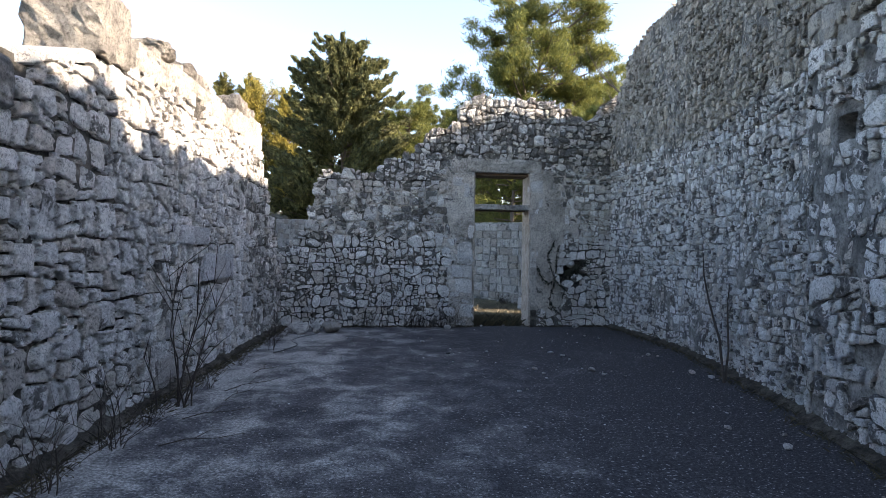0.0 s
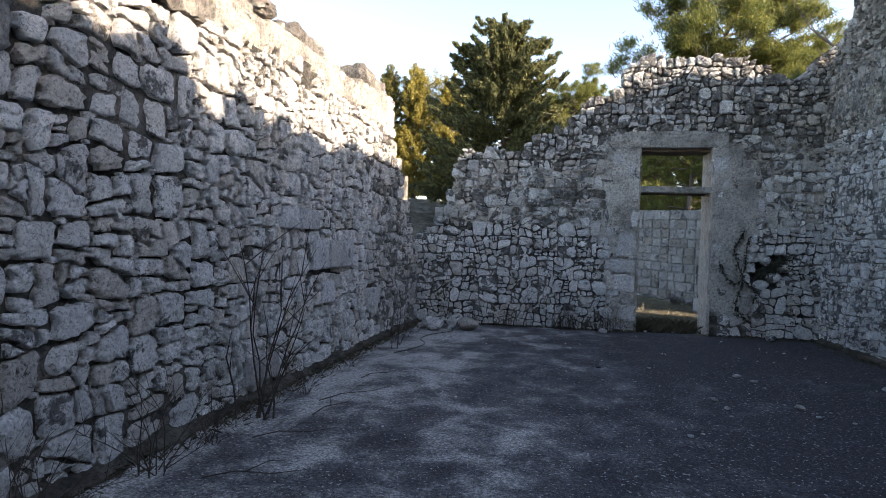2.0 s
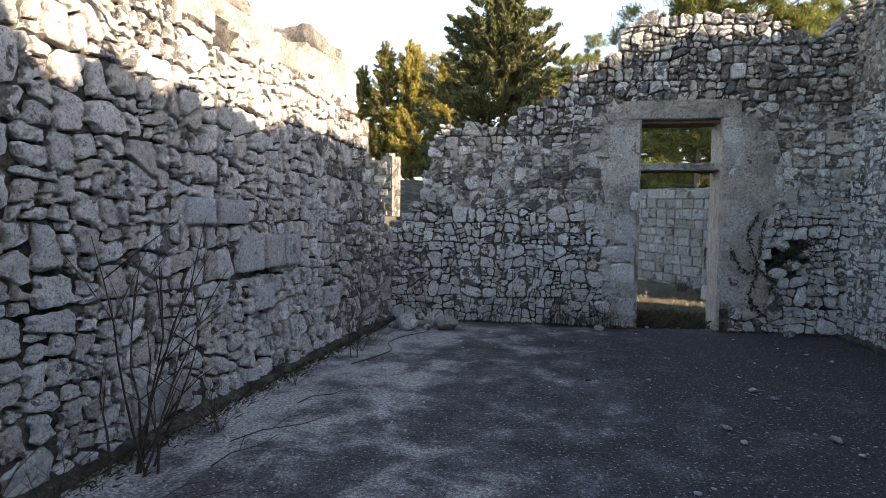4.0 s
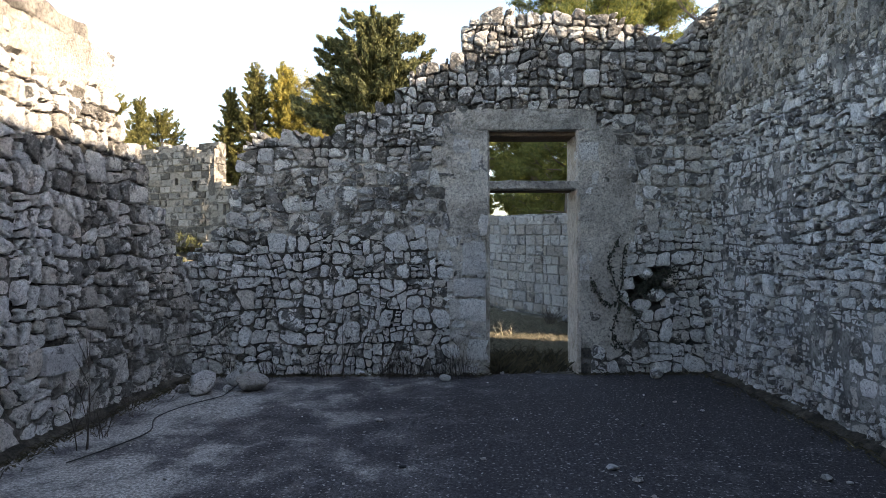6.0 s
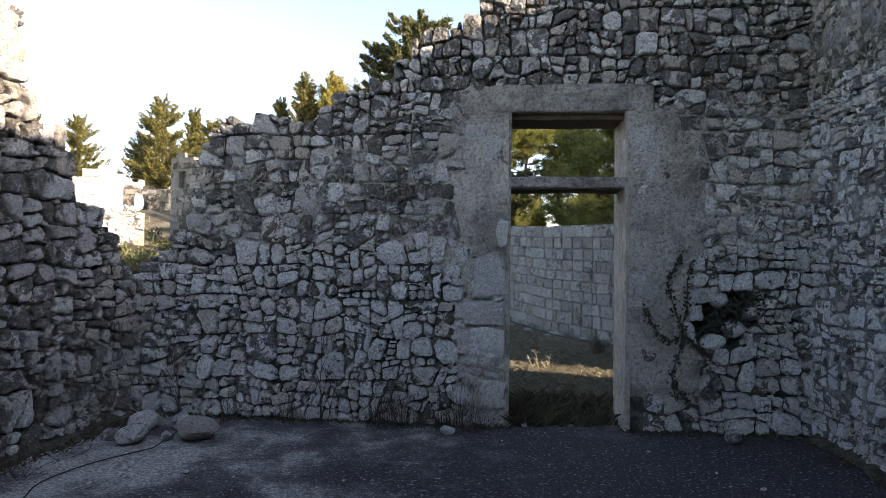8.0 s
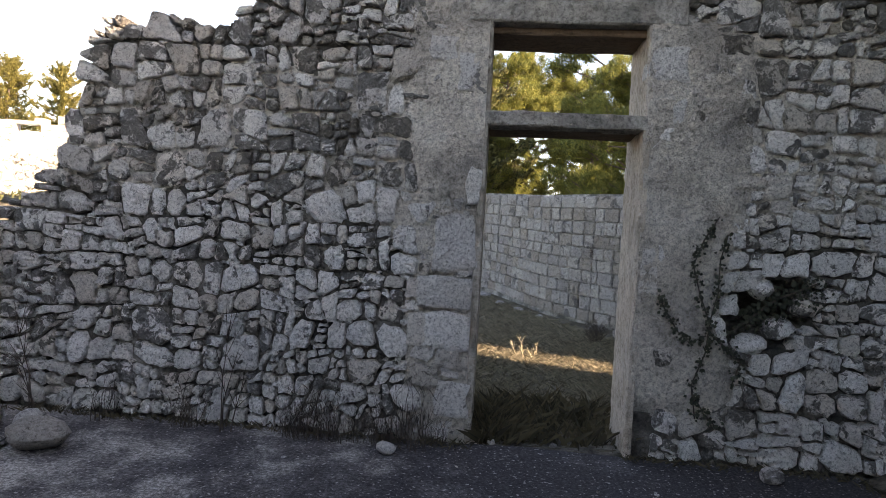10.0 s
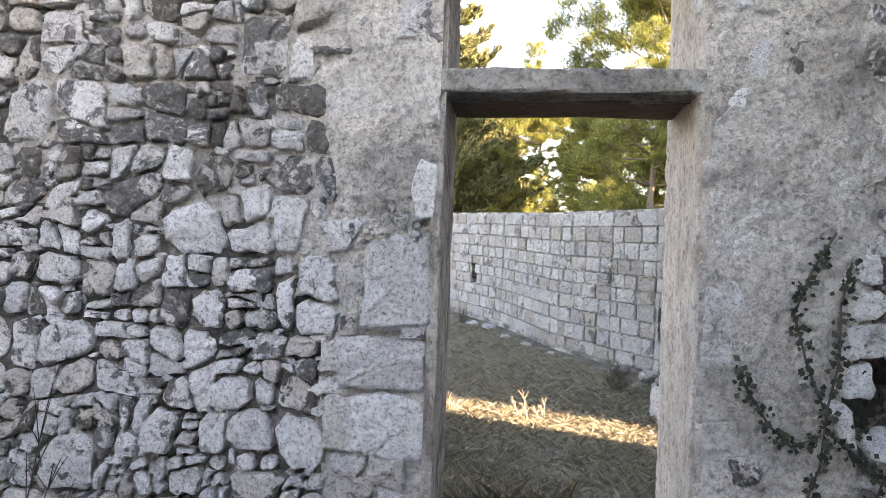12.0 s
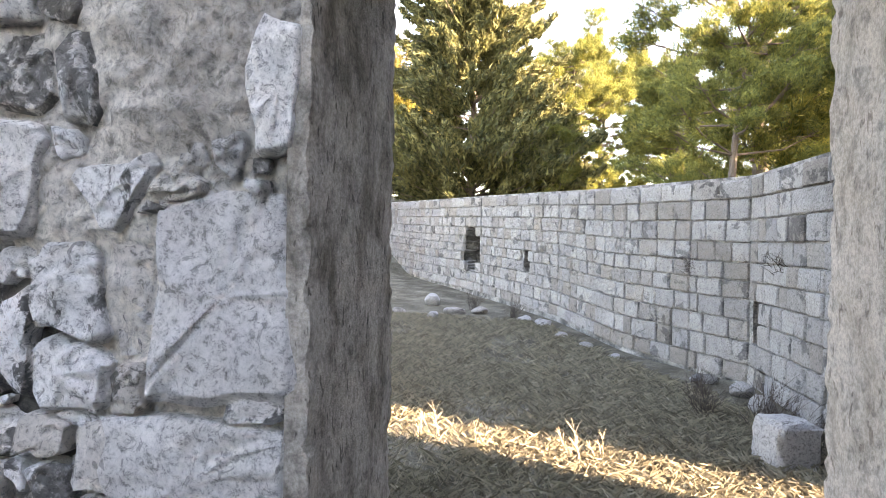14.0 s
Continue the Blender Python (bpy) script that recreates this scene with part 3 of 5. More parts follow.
def build_doorway():
    """Rendered jambs, cast lintel and transom of the doorway, set in the wall."""
    rng = random.Random(5)
    for x, side, label in ((DOOR_L, -1, "pitted grey rendered door jamb"), (DOOR_R, 1, "pale cream rendered door jamb")):
        nz, ny = 130, 24
        verts = []
        for i in range(nz + 1):
            for j in range(ny + 1):
                z, y = LINTEL * i / nz, -0.012 + (NBACK + 0.02) * j / ny
                wear = 0.012 * max(0.0, fbm(z * 2.2, y * 6, 20 + side)) + 0.004 * fbm(z * 14, y * 14, 3) + (0.014 * rng.random() ** 3 + 0.03 * max(0.0, fbm(z * 9, 2.0, side) - 0.25) if j in (0, ny) else 0)
                verts.append((x + side * wear, NY + y, z))
        k = len(verts)
        verts += [(x + side * 0.05, v[1], v[2]) for v in verts]
        faces = []
        for i in range(nz):
            for j in range(ny):
                a = i * (ny + 1) + j
                f = (a, a + 1, a + ny + 2, a + ny + 1)
                faces.append(f if side > 0 else f[::-1])
        for i in range(nz):
            for j in (0, ny):
                a = i * (ny + 1) + j
                faces.append((a, a + ny + 1, k + a + ny + 1, k + a))
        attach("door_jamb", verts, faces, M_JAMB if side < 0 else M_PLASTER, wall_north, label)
    part("lintel", box_bm((1.52, NBACK - 0.03, LINTEL_TOP - LINTEL), (1.60, NY + NBACK / 2 - 0.035, (LINTEL + LINTEL_TOP) / 2), 8, 0.005, 0.012, 1), M_CONCRETE, wall_north, "cast concrete lintel with a chipped lower edge")
    part("lintel_board", box_bm((1.12, NBACK - 0.1, 0.05), (1.56, NY + NBACK / 2 + 0.03, LINTEL - 0.026), 6, 0.006, 0.006, 2), M_BEAM, wall_north, "rotten brown timber under the lintel")
    part("transom", box_bm((1.14, 0.20, 0.105), (1.56, NY + 0.075, 2.345), 8, 0.006, 0.01, 3), M_CONCRETE, wall_north, "lichen-spotted concrete transom bar")
    part("transom_board", box_bm((1.10, NBACK - 0.20, 0.07), (1.56, NY + 0.285, 2.325), 6, 0.006, 0.006, 4), M_BEAM, wall_north, "rotten brown timber behind the transom")
    part("threshold", box_bm((1.16, NBACK - 0.1, 0.12), (1.56, NY + NBACK / 2 - 0.06, -0.075), 8, 0.012, 0.02, 6), M_SOIL, wall_north, "gritty earth-covered threshold")
    # white dressed quoins that show through the render on both sides
    for u, v, w, h in QUOINS:
        out = DOOR_L - 0.015 if u < DOOR_L else 9.0
        poly = [(min(out, u + a * w / 2 + rng.uniform(-0.03, 0.02)), v + b * h / 2 + rng.uniform(-0.025, 0.02)) for a, b in ((-1, -1), (0.1, -1.05), (1, -1), (1.02, 0.1), (1, 1), (-0.2, 1.06), (-1, 1), (-1.08, -0.2))]
        s = stone(poly, rng, 0.003, 0.09, 0.022, 0.009, 0.10, 0.03)
        attach("quoin", [north(*p) for p in s[0]], s[1], M_QUOIN, wall_north)


M_QUOIN = stone_material("white dressed limestone", (0.82, 0.80, 0.77), (0.62, 0.60, 0.58), (0.30, 0.29, 0.28), 0.72, 4.0)
build_doorway()

# ---- west wall, its upper part in the sun ----


def west_x(u):
    return lerp(u, [(-5, -3.25), (3, -3.08), (6, -2.93), (9, -2.76), (10.4, -2.66)])


def west(u, v, w):
    return (west_x(u) + w, u, v)


def west_top(u):
    return lerp(u, [(-5, 2.5), (2.4, 2.55), (2.75, 2.64), (3.3, 2.85), (3.5, 2.93), (4.25, 2.96), (4.35, 3.36), (4.75, 3.42), (4.9, 3.34), (5.3, 3.45), (5.6, 3.40), (6.6, 3.46), (7.2, 3.38), (7.4, 3.52),
                    (8.4, 3.56), (8.75, 3.50), (8.88, 3.0), (9.05, 2.75), (9.3, 2.60), (9.42, 2.2), (9.6, 2.1), (9.9, 1.92), (10.1, 1.5), (10.4, 1.35)])


def plaster_west(u, v):
    edge = 0.2 * fbm(u * 1.5, v * 1.5, 7)
    k = 0.8 * (1.0 - smooth01(u + 2 * edge + 0.3 * v, 2.5, 3.1))
    k = max(k, 0.85 * smooth01(v + edge, 2.95, 3.1))
    k = max(k, 0.3 * smooth01(fbm(u * 0.8, v * 1.1, 12), 0.05, 0.4))
    return k


def west_face(u, v):
    return -0.056 + 0.068 * plaster_west(u, v) + 0.015 * fbm(u * 8, v * 8, 1) + 0.02 * fbm(u * 1.5, v * 1.5, 2)


def in_west_door(u, v, pad=0.0):
    """An open doorway through the wall, seen only at its far jamb."""
    return 1.35 - pad < u < 2.38 + pad and v < 2.22 + pad


wall_west = core("wall_west", west, -4.4, 10.35, -0.1, 3.6, lambda u, v: v < west_top(u) - (0.02 if u < 2.75 else 0.12) and not in_west_door(u, v), west_face, -0.55, 0.05,
                 M_MORTAR, "ruined limestone block wall with a sunlit broken top", joint=M_JOINT_SHADE, bare=lambda u, v: plaster_west(u, v) < 0.45)


M_DRESSED = stone_material("smooth blue grey limestone", (0.66, 0.66, 0.67), (0.52, 0.52, 0.535), (0.30, 0.30, 0.31), 0.70, 3.0)
DRESSED = [(6.28, 1.22, 0.40, 0.34), (6.68, 1.22, 0.36, 0.33), (7.04, 1.22, 0.34, 0.33), (5.98, 1.58, 0.44, 0.21), (5.55, 1.58, 0.36, 0.22), (8.05, 0.62, 0.46, 0.24), (5.1, 0.24, 0.62, 0.26), (6.5, 0.80, 0.36, 0.24)]


def on_dressed(u, v):
    return any(abs(u - a) < w / 2 - 0.05 and abs(v - b) < h / 2 - 0.03 for a, b, w, h in DRESSED)


def build_west_stones():
    rng = random.Random(23)
    stones = []
    polys = rubble(-4.4, 10.4, 0.0, 3.65, 0.11, 0.36, rng, 1.18, 0.05)
    for poly in polys:
        cu, cv = centre(poly)
        if cv > west_top(cu) - 0.05 or on_dressed(cu, cv) or in_west_door(cu, cv, 0.1) or (cu > 4.3 and cv > 3.02 + 0.12 * noise.noise(Vector((cu * 2, 1, 1))) and rng.random() < 0.7) or (cu < 2.62 and cv > 2.2):
            continue
        top = cv > west_top(cu) - 0.3
        stones.append(stone(poly, rng, rng.uniform(0.005, 0.013), 0.5 if top else 0.13, rng.uniform(-0.012, 0.018) - 0.012 * plaster_west(cu, cv), 0.009, rng.uniform(0.10, 0.24), 0.02, 2.2))
    stones += chips(polys, rng, 0.12, lambda u, v: v < west_top(u) - 0.2 and not on_dressed(u, v) and not in_west_door(u, v, 0.1), (-0.035, 0.0))
    for u, v, w, h in DRESSED:
        poly = [(u - w / 2, v - h / 2), (u + w / 2, v - h / 2), (u + w / 2, v + h / 2), (u - w / 2, v + h / 2)]
        block = stone(poly, rng, 0.004, 0.12, 0.034, 0.005, 0.06, 0.02)
        attach("dressed_block", [west(*p) for p in block[0]], block[1], M_DRESSED, wall_west)
    masonry(wall_west, stones, west, lambda u, v: M_BACK_UP if u > 8.0 + 0.9 * noise.noise(Vector((u, v * 1.5, 6))) and v < 3.0 else M_LEFT, lambda u, v: abs(u - 6.0) + 0.2 * v)


build_west_stones()
part("west_lintel", box_bm((0.62, 1.50, 0.30), (west_x(1.9) - 0.25, 1.87, 2.37), 8, 0.012, 0.03, 12), M_MORTAR_R, wall_west, "rough grey stone lintel over the side doorway")
part("west_reveal", box_bm((0.50, 0.04, 2.26), (west_x(2.4) - 0.30, 2.375, 1.09), 10, 0.006, 0.006, 13), M_CONCRETE, wall_west, "stained plaster on the side doorway's jamb")

# ---- east wall, tall and bending inwards ----


def east_x(u):
    return lerp(u, [(-5, 1.9), (0, 2.2), (2.3, 2.5), (3.6, 2.80), (3.75, 2.95), (5.0, 3.22), (6.2, 3.52), (7.4, 3.72), (8.5, 3.77), (10.4, 3.78)])


def east(u, v, w):
    return (east_x(u) - w, u, v)


def east_top(u):
    return lerp(u, [(-5, 5.1), (1.6, 5.1), (2.0, 5.22), (2.25, 4.82), (2.5, 4.85), (2.7, 5.12), (3.2, 5.05), (3.7, 5.18), (4.4, 5.12), (5.0, 5.35), (6, 5.4), (7.3, 5.50), (7.9, 5.50), (8.6, 5.44), (9.1, 5.32), (9.55, 5.18), (9.7, 4.82), (9.95, 4.68), (10.2, 4.45), (10.8, 4.35)])


def east_face(u, v):
    k = smooth01(fbm(u * 0.7, v * 0.9, 31), -0.35, 0.3)
    hole = 1.0 if abs(u - 3.05) < 0.09 and abs(v - 2.42) < 0.11 else 0.0
    return -0.044 + 0.036 * k + 0.014 * fbm(u * 9, v * 9, 4) + 0.015 * fbm(u * 2, v * 2, 6) - 0.25 * hole


wall_east = core("wall_east", east, -4.4, 10.8, -0.1, 5.6, lambda u, v: v < east_top(u) - 0.1, east_face, -0.62, 0.055,
                 M_MORTAR_R, "tall blue-grey limestone rubble wall with thick mortar")


def build_east_stones():
    rng = random.Random(37)
    stones = []
    big = [p for p in rubble(-1.0, 3.7, 0.0, 5.5, 0.10, 0.36, rng, 1.15) if centre(p)[0] < 3.7]
    for poly in big + [p for p in rubble(3.7, 10.3, 0.0, 5.5, 0.07, 0.23, rng, 1.15) if centre(p)[0] > 3.7]:
        cu, cv = centre(poly)
        if cv > east_top(cu) - 0.03 or (abs(cu - 3.05) < 0.12 and abs(cv - 2.42) < 0.14):
            continue
        if cu < 3.6 and rng.random() < 0.12:
            continue
        top = cv > east_top(cu) - 0.2
        stones.append(stone(poly, rng, rng.uniform(0.004, 0.014), 0.4 if top else 0.08, rng.uniform(-0.014, 0.014), 0.008, 0.13, 0.03, 1.8))
    made = [q for q in stones if q]
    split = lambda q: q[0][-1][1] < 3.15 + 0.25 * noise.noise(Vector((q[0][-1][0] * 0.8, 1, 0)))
    masonry(wall_east, [q for q in made if split(q)], east, M_RIGHT, lambda u, v: abs(u - 8.2) + 0.5 * abs(v - 1.4))
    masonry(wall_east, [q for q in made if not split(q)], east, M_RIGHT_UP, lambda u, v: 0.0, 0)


build_east_stones()

# ---- unseen plain walls: one closes the room, two shade the yard ----
core("wall_south", lambda u, v, w: (u, -4.3 + w, v), -3.4, 3.0, -0.1, 2.6, lambda u, v: True, lambda u, v: 0.02 * fbm(u * 3, v * 3, 2), -0.5, 0.1, M_MORTAR, "plain rubble wall closing the room")
# added out of view; its end cuts the sun strip's near edge
core("wall_outer", lambda u, v, w: (4.42 - w, u, v), 10.8, 12.38, -0.2, 4.3, lambda u, v: True, lambda u, v: 0.02 * fbm(u * 3, v * 3, 2), -0.5, 0.1, M_MORTAR, "unseen plain wall added to shade the yard's near part")
# sun blocker out of view: shades yard and slope beyond the strip
core("wall_far_east", lambda u, v, w: (9.0 - w, u, v), 11.62, 22.0, -0.2, 11.0, lambda u, v: v < 8.3 or u < 17.5, lambda u, v: 0.03 * fbm(u, v, 2), -0.6, 0.25, M_MORTAR, "unseen tall wall added to keep sun off the yard")

# ---- yard wall of dressed blocks, bending round the yard ----
YARD = [(3.75, 13.37), (3.64, 15.04), (3.51, 16.83), (2.98, 17.56), (2.24, 18.7), (1.18, 21.05), (-0.85, 24.2), (-2.9, 27.0), (-4.4, 29.2), (-6.2, 31.8)]
YARD_LEN = [0.0]
for (ax, ay), (bx, by) in zip(YARD, YARD[1:]):
    YARD_LEN.append(YARD_LEN[-1] + math.hypot(bx - ax, by - ay))


def yard(u, v, w):
    i = 0
    while i < len(YARD) - 2 and u > YARD_LEN[i + 1]:
        i += 1
    (ax, ay), (bx, by) = YARD[i], YARD[i + 1]
    k = (u - YARD_LEN[i]) / (YARD_LEN[i + 1] - YARD_LEN[i])
    d = Vector((bx - ax, by - ay)).normalized()
    x, y = ax + (bx - ax) * k, ay + (by - ay) * k
    return (x - d.y * w, y + d.x * w, v + yard_base(u))


def yard_base(u):
    return lerp(u, [(0, -0.05), (3.6, -0.03), (6, 0.04), (8.5, 0.2), (12, 0.37), (15.5, 0.5), (18, 0.61), (22, 0.8)])


def yard_gap(u, v):
    a = 3.08 < u < 3.40 and 0.38 < v < 1.02
    b = math.hypot((u - 12.7) / 0.55, (v - 1.0) / 0.62) + 0.3 * noise.noise(Vector((u * 4, v * 4, 1))) < 1
    c = abs(u - 9.6) < 0.14 and 0.80 < v < 1.25
    return a or b or c


# holes get the dark mortar, so their inner shade is in the colour
wall_yard = core("wall_yard", yard, 0.0, YARD_LEN[-1], -0.3, 2.46, lambda u, v: True, lambda u, v: -0.042 - (0.52 if yard_gap(u, v) else 0) + 0.008 * fbm(u * 6, v * 6, 3), -0.62, 0.08,
                 M_MORTAR_R, "curving yard wall of dressed grey limestone blocks", "wall", M_JOINT_SHADE, lambda u, v: yard_gap(u, v))


def build_yard_blocks():
    rng = random.Random(51)
    stones, v = [], 0.0
    row = 0
    while v < 2.4:
        h = min(rng.uniform(0.21, 0.27), 2.5 - v)
        cap = v + h > 2.4
        u = rng.random() * -0.2
        while u < YARD_LEN[-1]:
            w = rng.uniform(0.22, 0.42) * (1.5 if cap else 1)
            a, b = max(u, 0), min(u + w, YARD_LEN[-1])
            corner = [k for k in YARD_LEN[1:-1] if a < k < b]
            if corner:
                b = corner[0]
                w = b - u
            if b - a > 0.1 and not yard_gap((a + b) / 2, v + h / 2):
                poly = [(a, v), (b, v), (b, v + h), (a, v + h)]
                stones.append(stone(poly, rng, 0.0045, 0.1, rng.uniform(-0.012, 0.008), 0.005, 0.06, 0.012))
            u += w
        v += h
        row += 1
    masonry(wall_yard, stones, yard, M_YARD, lambda u, v: abs(u - 5), 290, "block")


build_yard_blocks()


# ---- trees ----
def foliage(points, rng, size, count, spread, loose=0.6, thin=1.0):
    """Small leaf sprays round the points (place, radius, direction), pointing outwards."""
    verts, faces = [], []
    for p, r, way in points:
        for _ in range(max(1, int(count * r))):
            c = p + Vector((rng.gauss(0, 1), rng.gauss(0, 1), rng.gauss(0, 0.7))) * (r * spread)
            a = (way + Vector((rng.gauss(0, loose), rng.gauss(0, loose), rng.gauss(0, loose)))).normalized()
            b = a.orthogonal().normalized()
            b.rotate(Matrix.Rotation(rng.random() * 6.3, 3, a))
            l, w = size * rng.uniform(0.6, 1.6), size * rng.uniform(0.16, 0.34) * thin
            k = len(verts)
            verts += [c - a * l * 0.5, c + b * w * 0.5, c + a * l * 0.5, c - b * w * 0.5]
            faces.append((k, k + 1, k + 2, k + 3))
    return verts, faces


def conifer(kind, height, width, seed, material, label, leaf=0.17, dense=60, start=0.12, tiers=26, taper=0.9):
    """A cone-shaped tree: trunk, tiers of limbs, and sprays of foliage along them."""
    rng = random.Random(seed)
    tree = tagged(new(kind), label, "tree", "trees round the ruin")
    trunk = [tube([(0.05 * math.sin(i * 1.3 + seed), 0.05 * math.cos(i * 1.7), height * i / 9 - 0.3) for i in range(10)], [0.02 + 0.018 * height * (1 - i / 9.3) for i in range(10)], 7)]
    points = []
    for i in range(tiers):
        f = start + (1 - start) * i / tiers
        z = height * f
        reach = width / 2 * (min(1.0, (f - start) * 5 + 0.45)) * (1 - f) ** taper * 1.25 + 0.15
        for j in range(rng.randint(5, 8)):
            g = rng.random() * 2 * math.pi
            r = reach * rng.uniform(0.55, 1.2)
            tip = Vector((math.cos(g) * r, math.sin(g) * r, z + rng.uniform(-0.2, 0.5) + r * 0.12))
            foot = Vector((0, 0, z - r * 0.15))
            trunk.append(tube([foot, (foot + tip) / 2 + Vector((0, 0, -0.05 * r)), tip], [0.035, 0.02, 0.008], 4))
            way = ((tip - foot).normalized() + Vector((0, 0, 0.55))).normalized()
            for k in range(3 + int(r * 2.6)):
                s = rng.uniform(0.3, 1.0)
                thick = rng.uniform(0.22, 0.5) * (0.55 + 0.22 * r) * (1.15 - 0.6 * s)
                points.append((foot.lerp(tip, s) + Vector((rng.gauss(0, 0.08), rng.gauss(0, 0.08), rng.gauss(0, 0.1))), thick, way))
            points += [(tip + way * 0.18 * k, 0.16, way) for k in range(3)]
    points += [(Vector((0, 0, height * (0.9 + 0.03 * k))), 0.2 - 0.03 * k, Vector((0, 0, 1))) for k in range(6)]
    attach("trunk", *join(trunk), M_BARK, tree)
    attach("crown", *foliage(points, rng, leaf, dense, 0.36), material, tree)
    return tree


def pine(kind, height, width, seed, material, label, leaf=0.2, dense=75):
    """An open-crowned pine: leaning trunk, forked limbs and separate clumps of needles."""
    rng = random.Random(seed)
    tree = tagged(new(kind), label, "tree", "trees round the ruin")
    path = [Vector((0.35 * math.sin(i * 0.5 + seed), 0.3 * math.sin(i * 0.37), height * i / 10 - 0.3)) for i in range(11)]
    wood = [tube(path, [0.03 + 0.02 * height * (1 - i / 10.5) for i in range(11)], 8)]
    points = []
    for i in range(64):
        f = rng.uniform(0.10, 1.0)
        foot = path[min(9, int(f * 10))].lerp(path[min(10, int(f * 10) + 1)], f * 10 % 1)
        g = i * 2.4 + rng.random()
        r = width / 2 * (0.45 + 0.75 * math.sin(math.pi * min(1, (f - 0.08) * 0.98))) * rng.uniform(0.6, 1.1)
        tip = foot + Vector((math.cos(g) * r, math.sin(g) * r, r * rng.uniform(0.1, 0.6)))
        mid = (foot + tip) / 2 + Vector((0, 0, -0.1 * r))
        wood.append(tube([foot, mid, tip], [0.06, 0.04, 0.012], 5))
        for k in range(9):
            s = rng.uniform(0.35, 1.05)
            p = mid.lerp(tip, s) if s > 0.5 else foot.lerp(mid, s * 2)
            p = p + Vector((rng.gauss(0, 0.35), rng.gauss(0, 0.35), rng.gauss(0.1, 0.25)))
            wood.append(tube([mid.lerp(tip, 0.5), p], [0.018, 0.005], 3))
            points.append((p, rng.uniform(0.35, 0.7), (p - mid).normalized() * 0.7 + Vector((0, 0, 0.5))))
    attach("trunk", *join(wood), M_BARK, tree)
    attach("crown", *foliage(points, rng, leaf, dense, 0.34, 0.9, 0.5), material, tree)
    return tree


def build_trees():
    def stand(tree, x, y, turn=0.0, scale=1.0):
        tree.matrix_basis = pose(x, y, land(x, y), 0, 0, turn) @ Matrix.Scale(scale, 4)
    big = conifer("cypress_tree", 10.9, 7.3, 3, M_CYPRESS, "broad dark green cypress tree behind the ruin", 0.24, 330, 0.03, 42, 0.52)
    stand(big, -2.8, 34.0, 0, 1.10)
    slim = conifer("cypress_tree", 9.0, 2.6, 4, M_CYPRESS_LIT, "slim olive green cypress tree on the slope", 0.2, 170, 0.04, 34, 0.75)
    stand(slim, -11.8, 43.0, 0, 1.02)
    for x, y, k, g in ((-13.6, 43.5, 0.86, 40), (-21.5, 47, 0.85, 70)):
        t = copy_thing(slim, pose(x, y, land(x, y), 0, 0, g))
        t.scale = (k, k, k)
    pale = conifer("cypress_tree", 7.4, 2.4, 14, M_OLIVE_LIT, "slim sunlit olive-green cypress tree on the slope", 0.2, 150, 0.04, 32, 0.7)
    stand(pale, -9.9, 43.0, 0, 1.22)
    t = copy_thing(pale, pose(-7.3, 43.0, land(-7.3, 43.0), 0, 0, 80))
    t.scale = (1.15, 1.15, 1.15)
    sunny = pine("pine_tree", 9.5, 4.2, 6, M_OLIVE_LIT, "sunny yellow-green pine tree on the slope", 0.2, 130)
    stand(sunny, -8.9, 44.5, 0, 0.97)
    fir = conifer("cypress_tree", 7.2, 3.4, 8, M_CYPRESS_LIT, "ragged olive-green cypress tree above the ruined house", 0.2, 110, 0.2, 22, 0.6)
    stand(fir, -20.5, 41)
    for x, y, k, g in ((-18.5, 44.0, 0.9, 100), (-25.5, 40, 0.8, 30), (-29, 40, 0.85, 190), (-32.5, 41, 0.9, 260), (-36, 42, 0.85, 10), (-23, 43, 0.75, 300)):
        t = copy_thing(fir, pose(x, y, land(x, y), 0, 0, g))
        t.scale = (k, k, k)
    near_pine = pine("pine_tree", 13.0, 7.5, 9, M_PINE, "tall open yellow-green pine tree behind the yard wall", 0.25, 430)
    stand(near_pine, 6.8, 27.0)
    for x, y, k, g in ((1.4, 38.0, 0.7, 120), (10.5, 29.0, 0.8, 200), (8.5, 23.0, 0.55, 310), (5.2, 24.0, 0.52, 60), (5.0, 32.0, 0.52, 270), (0.6, 33.0, 0.40, 330), (3.0, 42.0, 0.66, 20), (6.5, 44.0, 0.72, 150), (11.0, 40.0, 0.8, 250), (15.0, 38.0, 0.8, 90)):
        t = copy_thing(near_pine, pose(x, y, land(x, y), 0, 0, g))
        t.scale = (k, k, k)



def build_scrub():
    rng = random.Random(61)
    bush = tagged(new("green_bush"), "low dark green bush on the stony slope", "bush", "bushes on the slope")
    points = [(Vector((rng.gauss(0, 0.35), rng.gauss(0, 0.35), rng.uniform(0.15, 0.75))), rng.uniform(0.2, 0.4), Vector((0, 0, 1))) for _ in range(26)]
    attach("trunk", *join([tube([(0, 0, -0.1), (p[0] * 0.5) + Vector((0, 0, 0.05)), p[0]], [0.03, 0.02, 0.008], 4) for p in points[:9]]), M_BARK, bush)
    attach("crown", *foliage(points, rng, 0.16, 120, 0.4, 0.9), M_CYPRESS, bush)
    first = True
    for i in range(17):
        x, y, k = rng.uniform(-14.5, -8.2), rng.uniform(23.5, 28.0), rng.uniform(0.8, 1.5)
        t = bush if first else copy_thing(bush, pose(0, 0, 0))
        t.matrix_basis = pose(x, y, land(x, y), 0, 0, 70 * i) @ Matrix.Scale(k, 4)
        first = False


build_trees()
build_scrub()


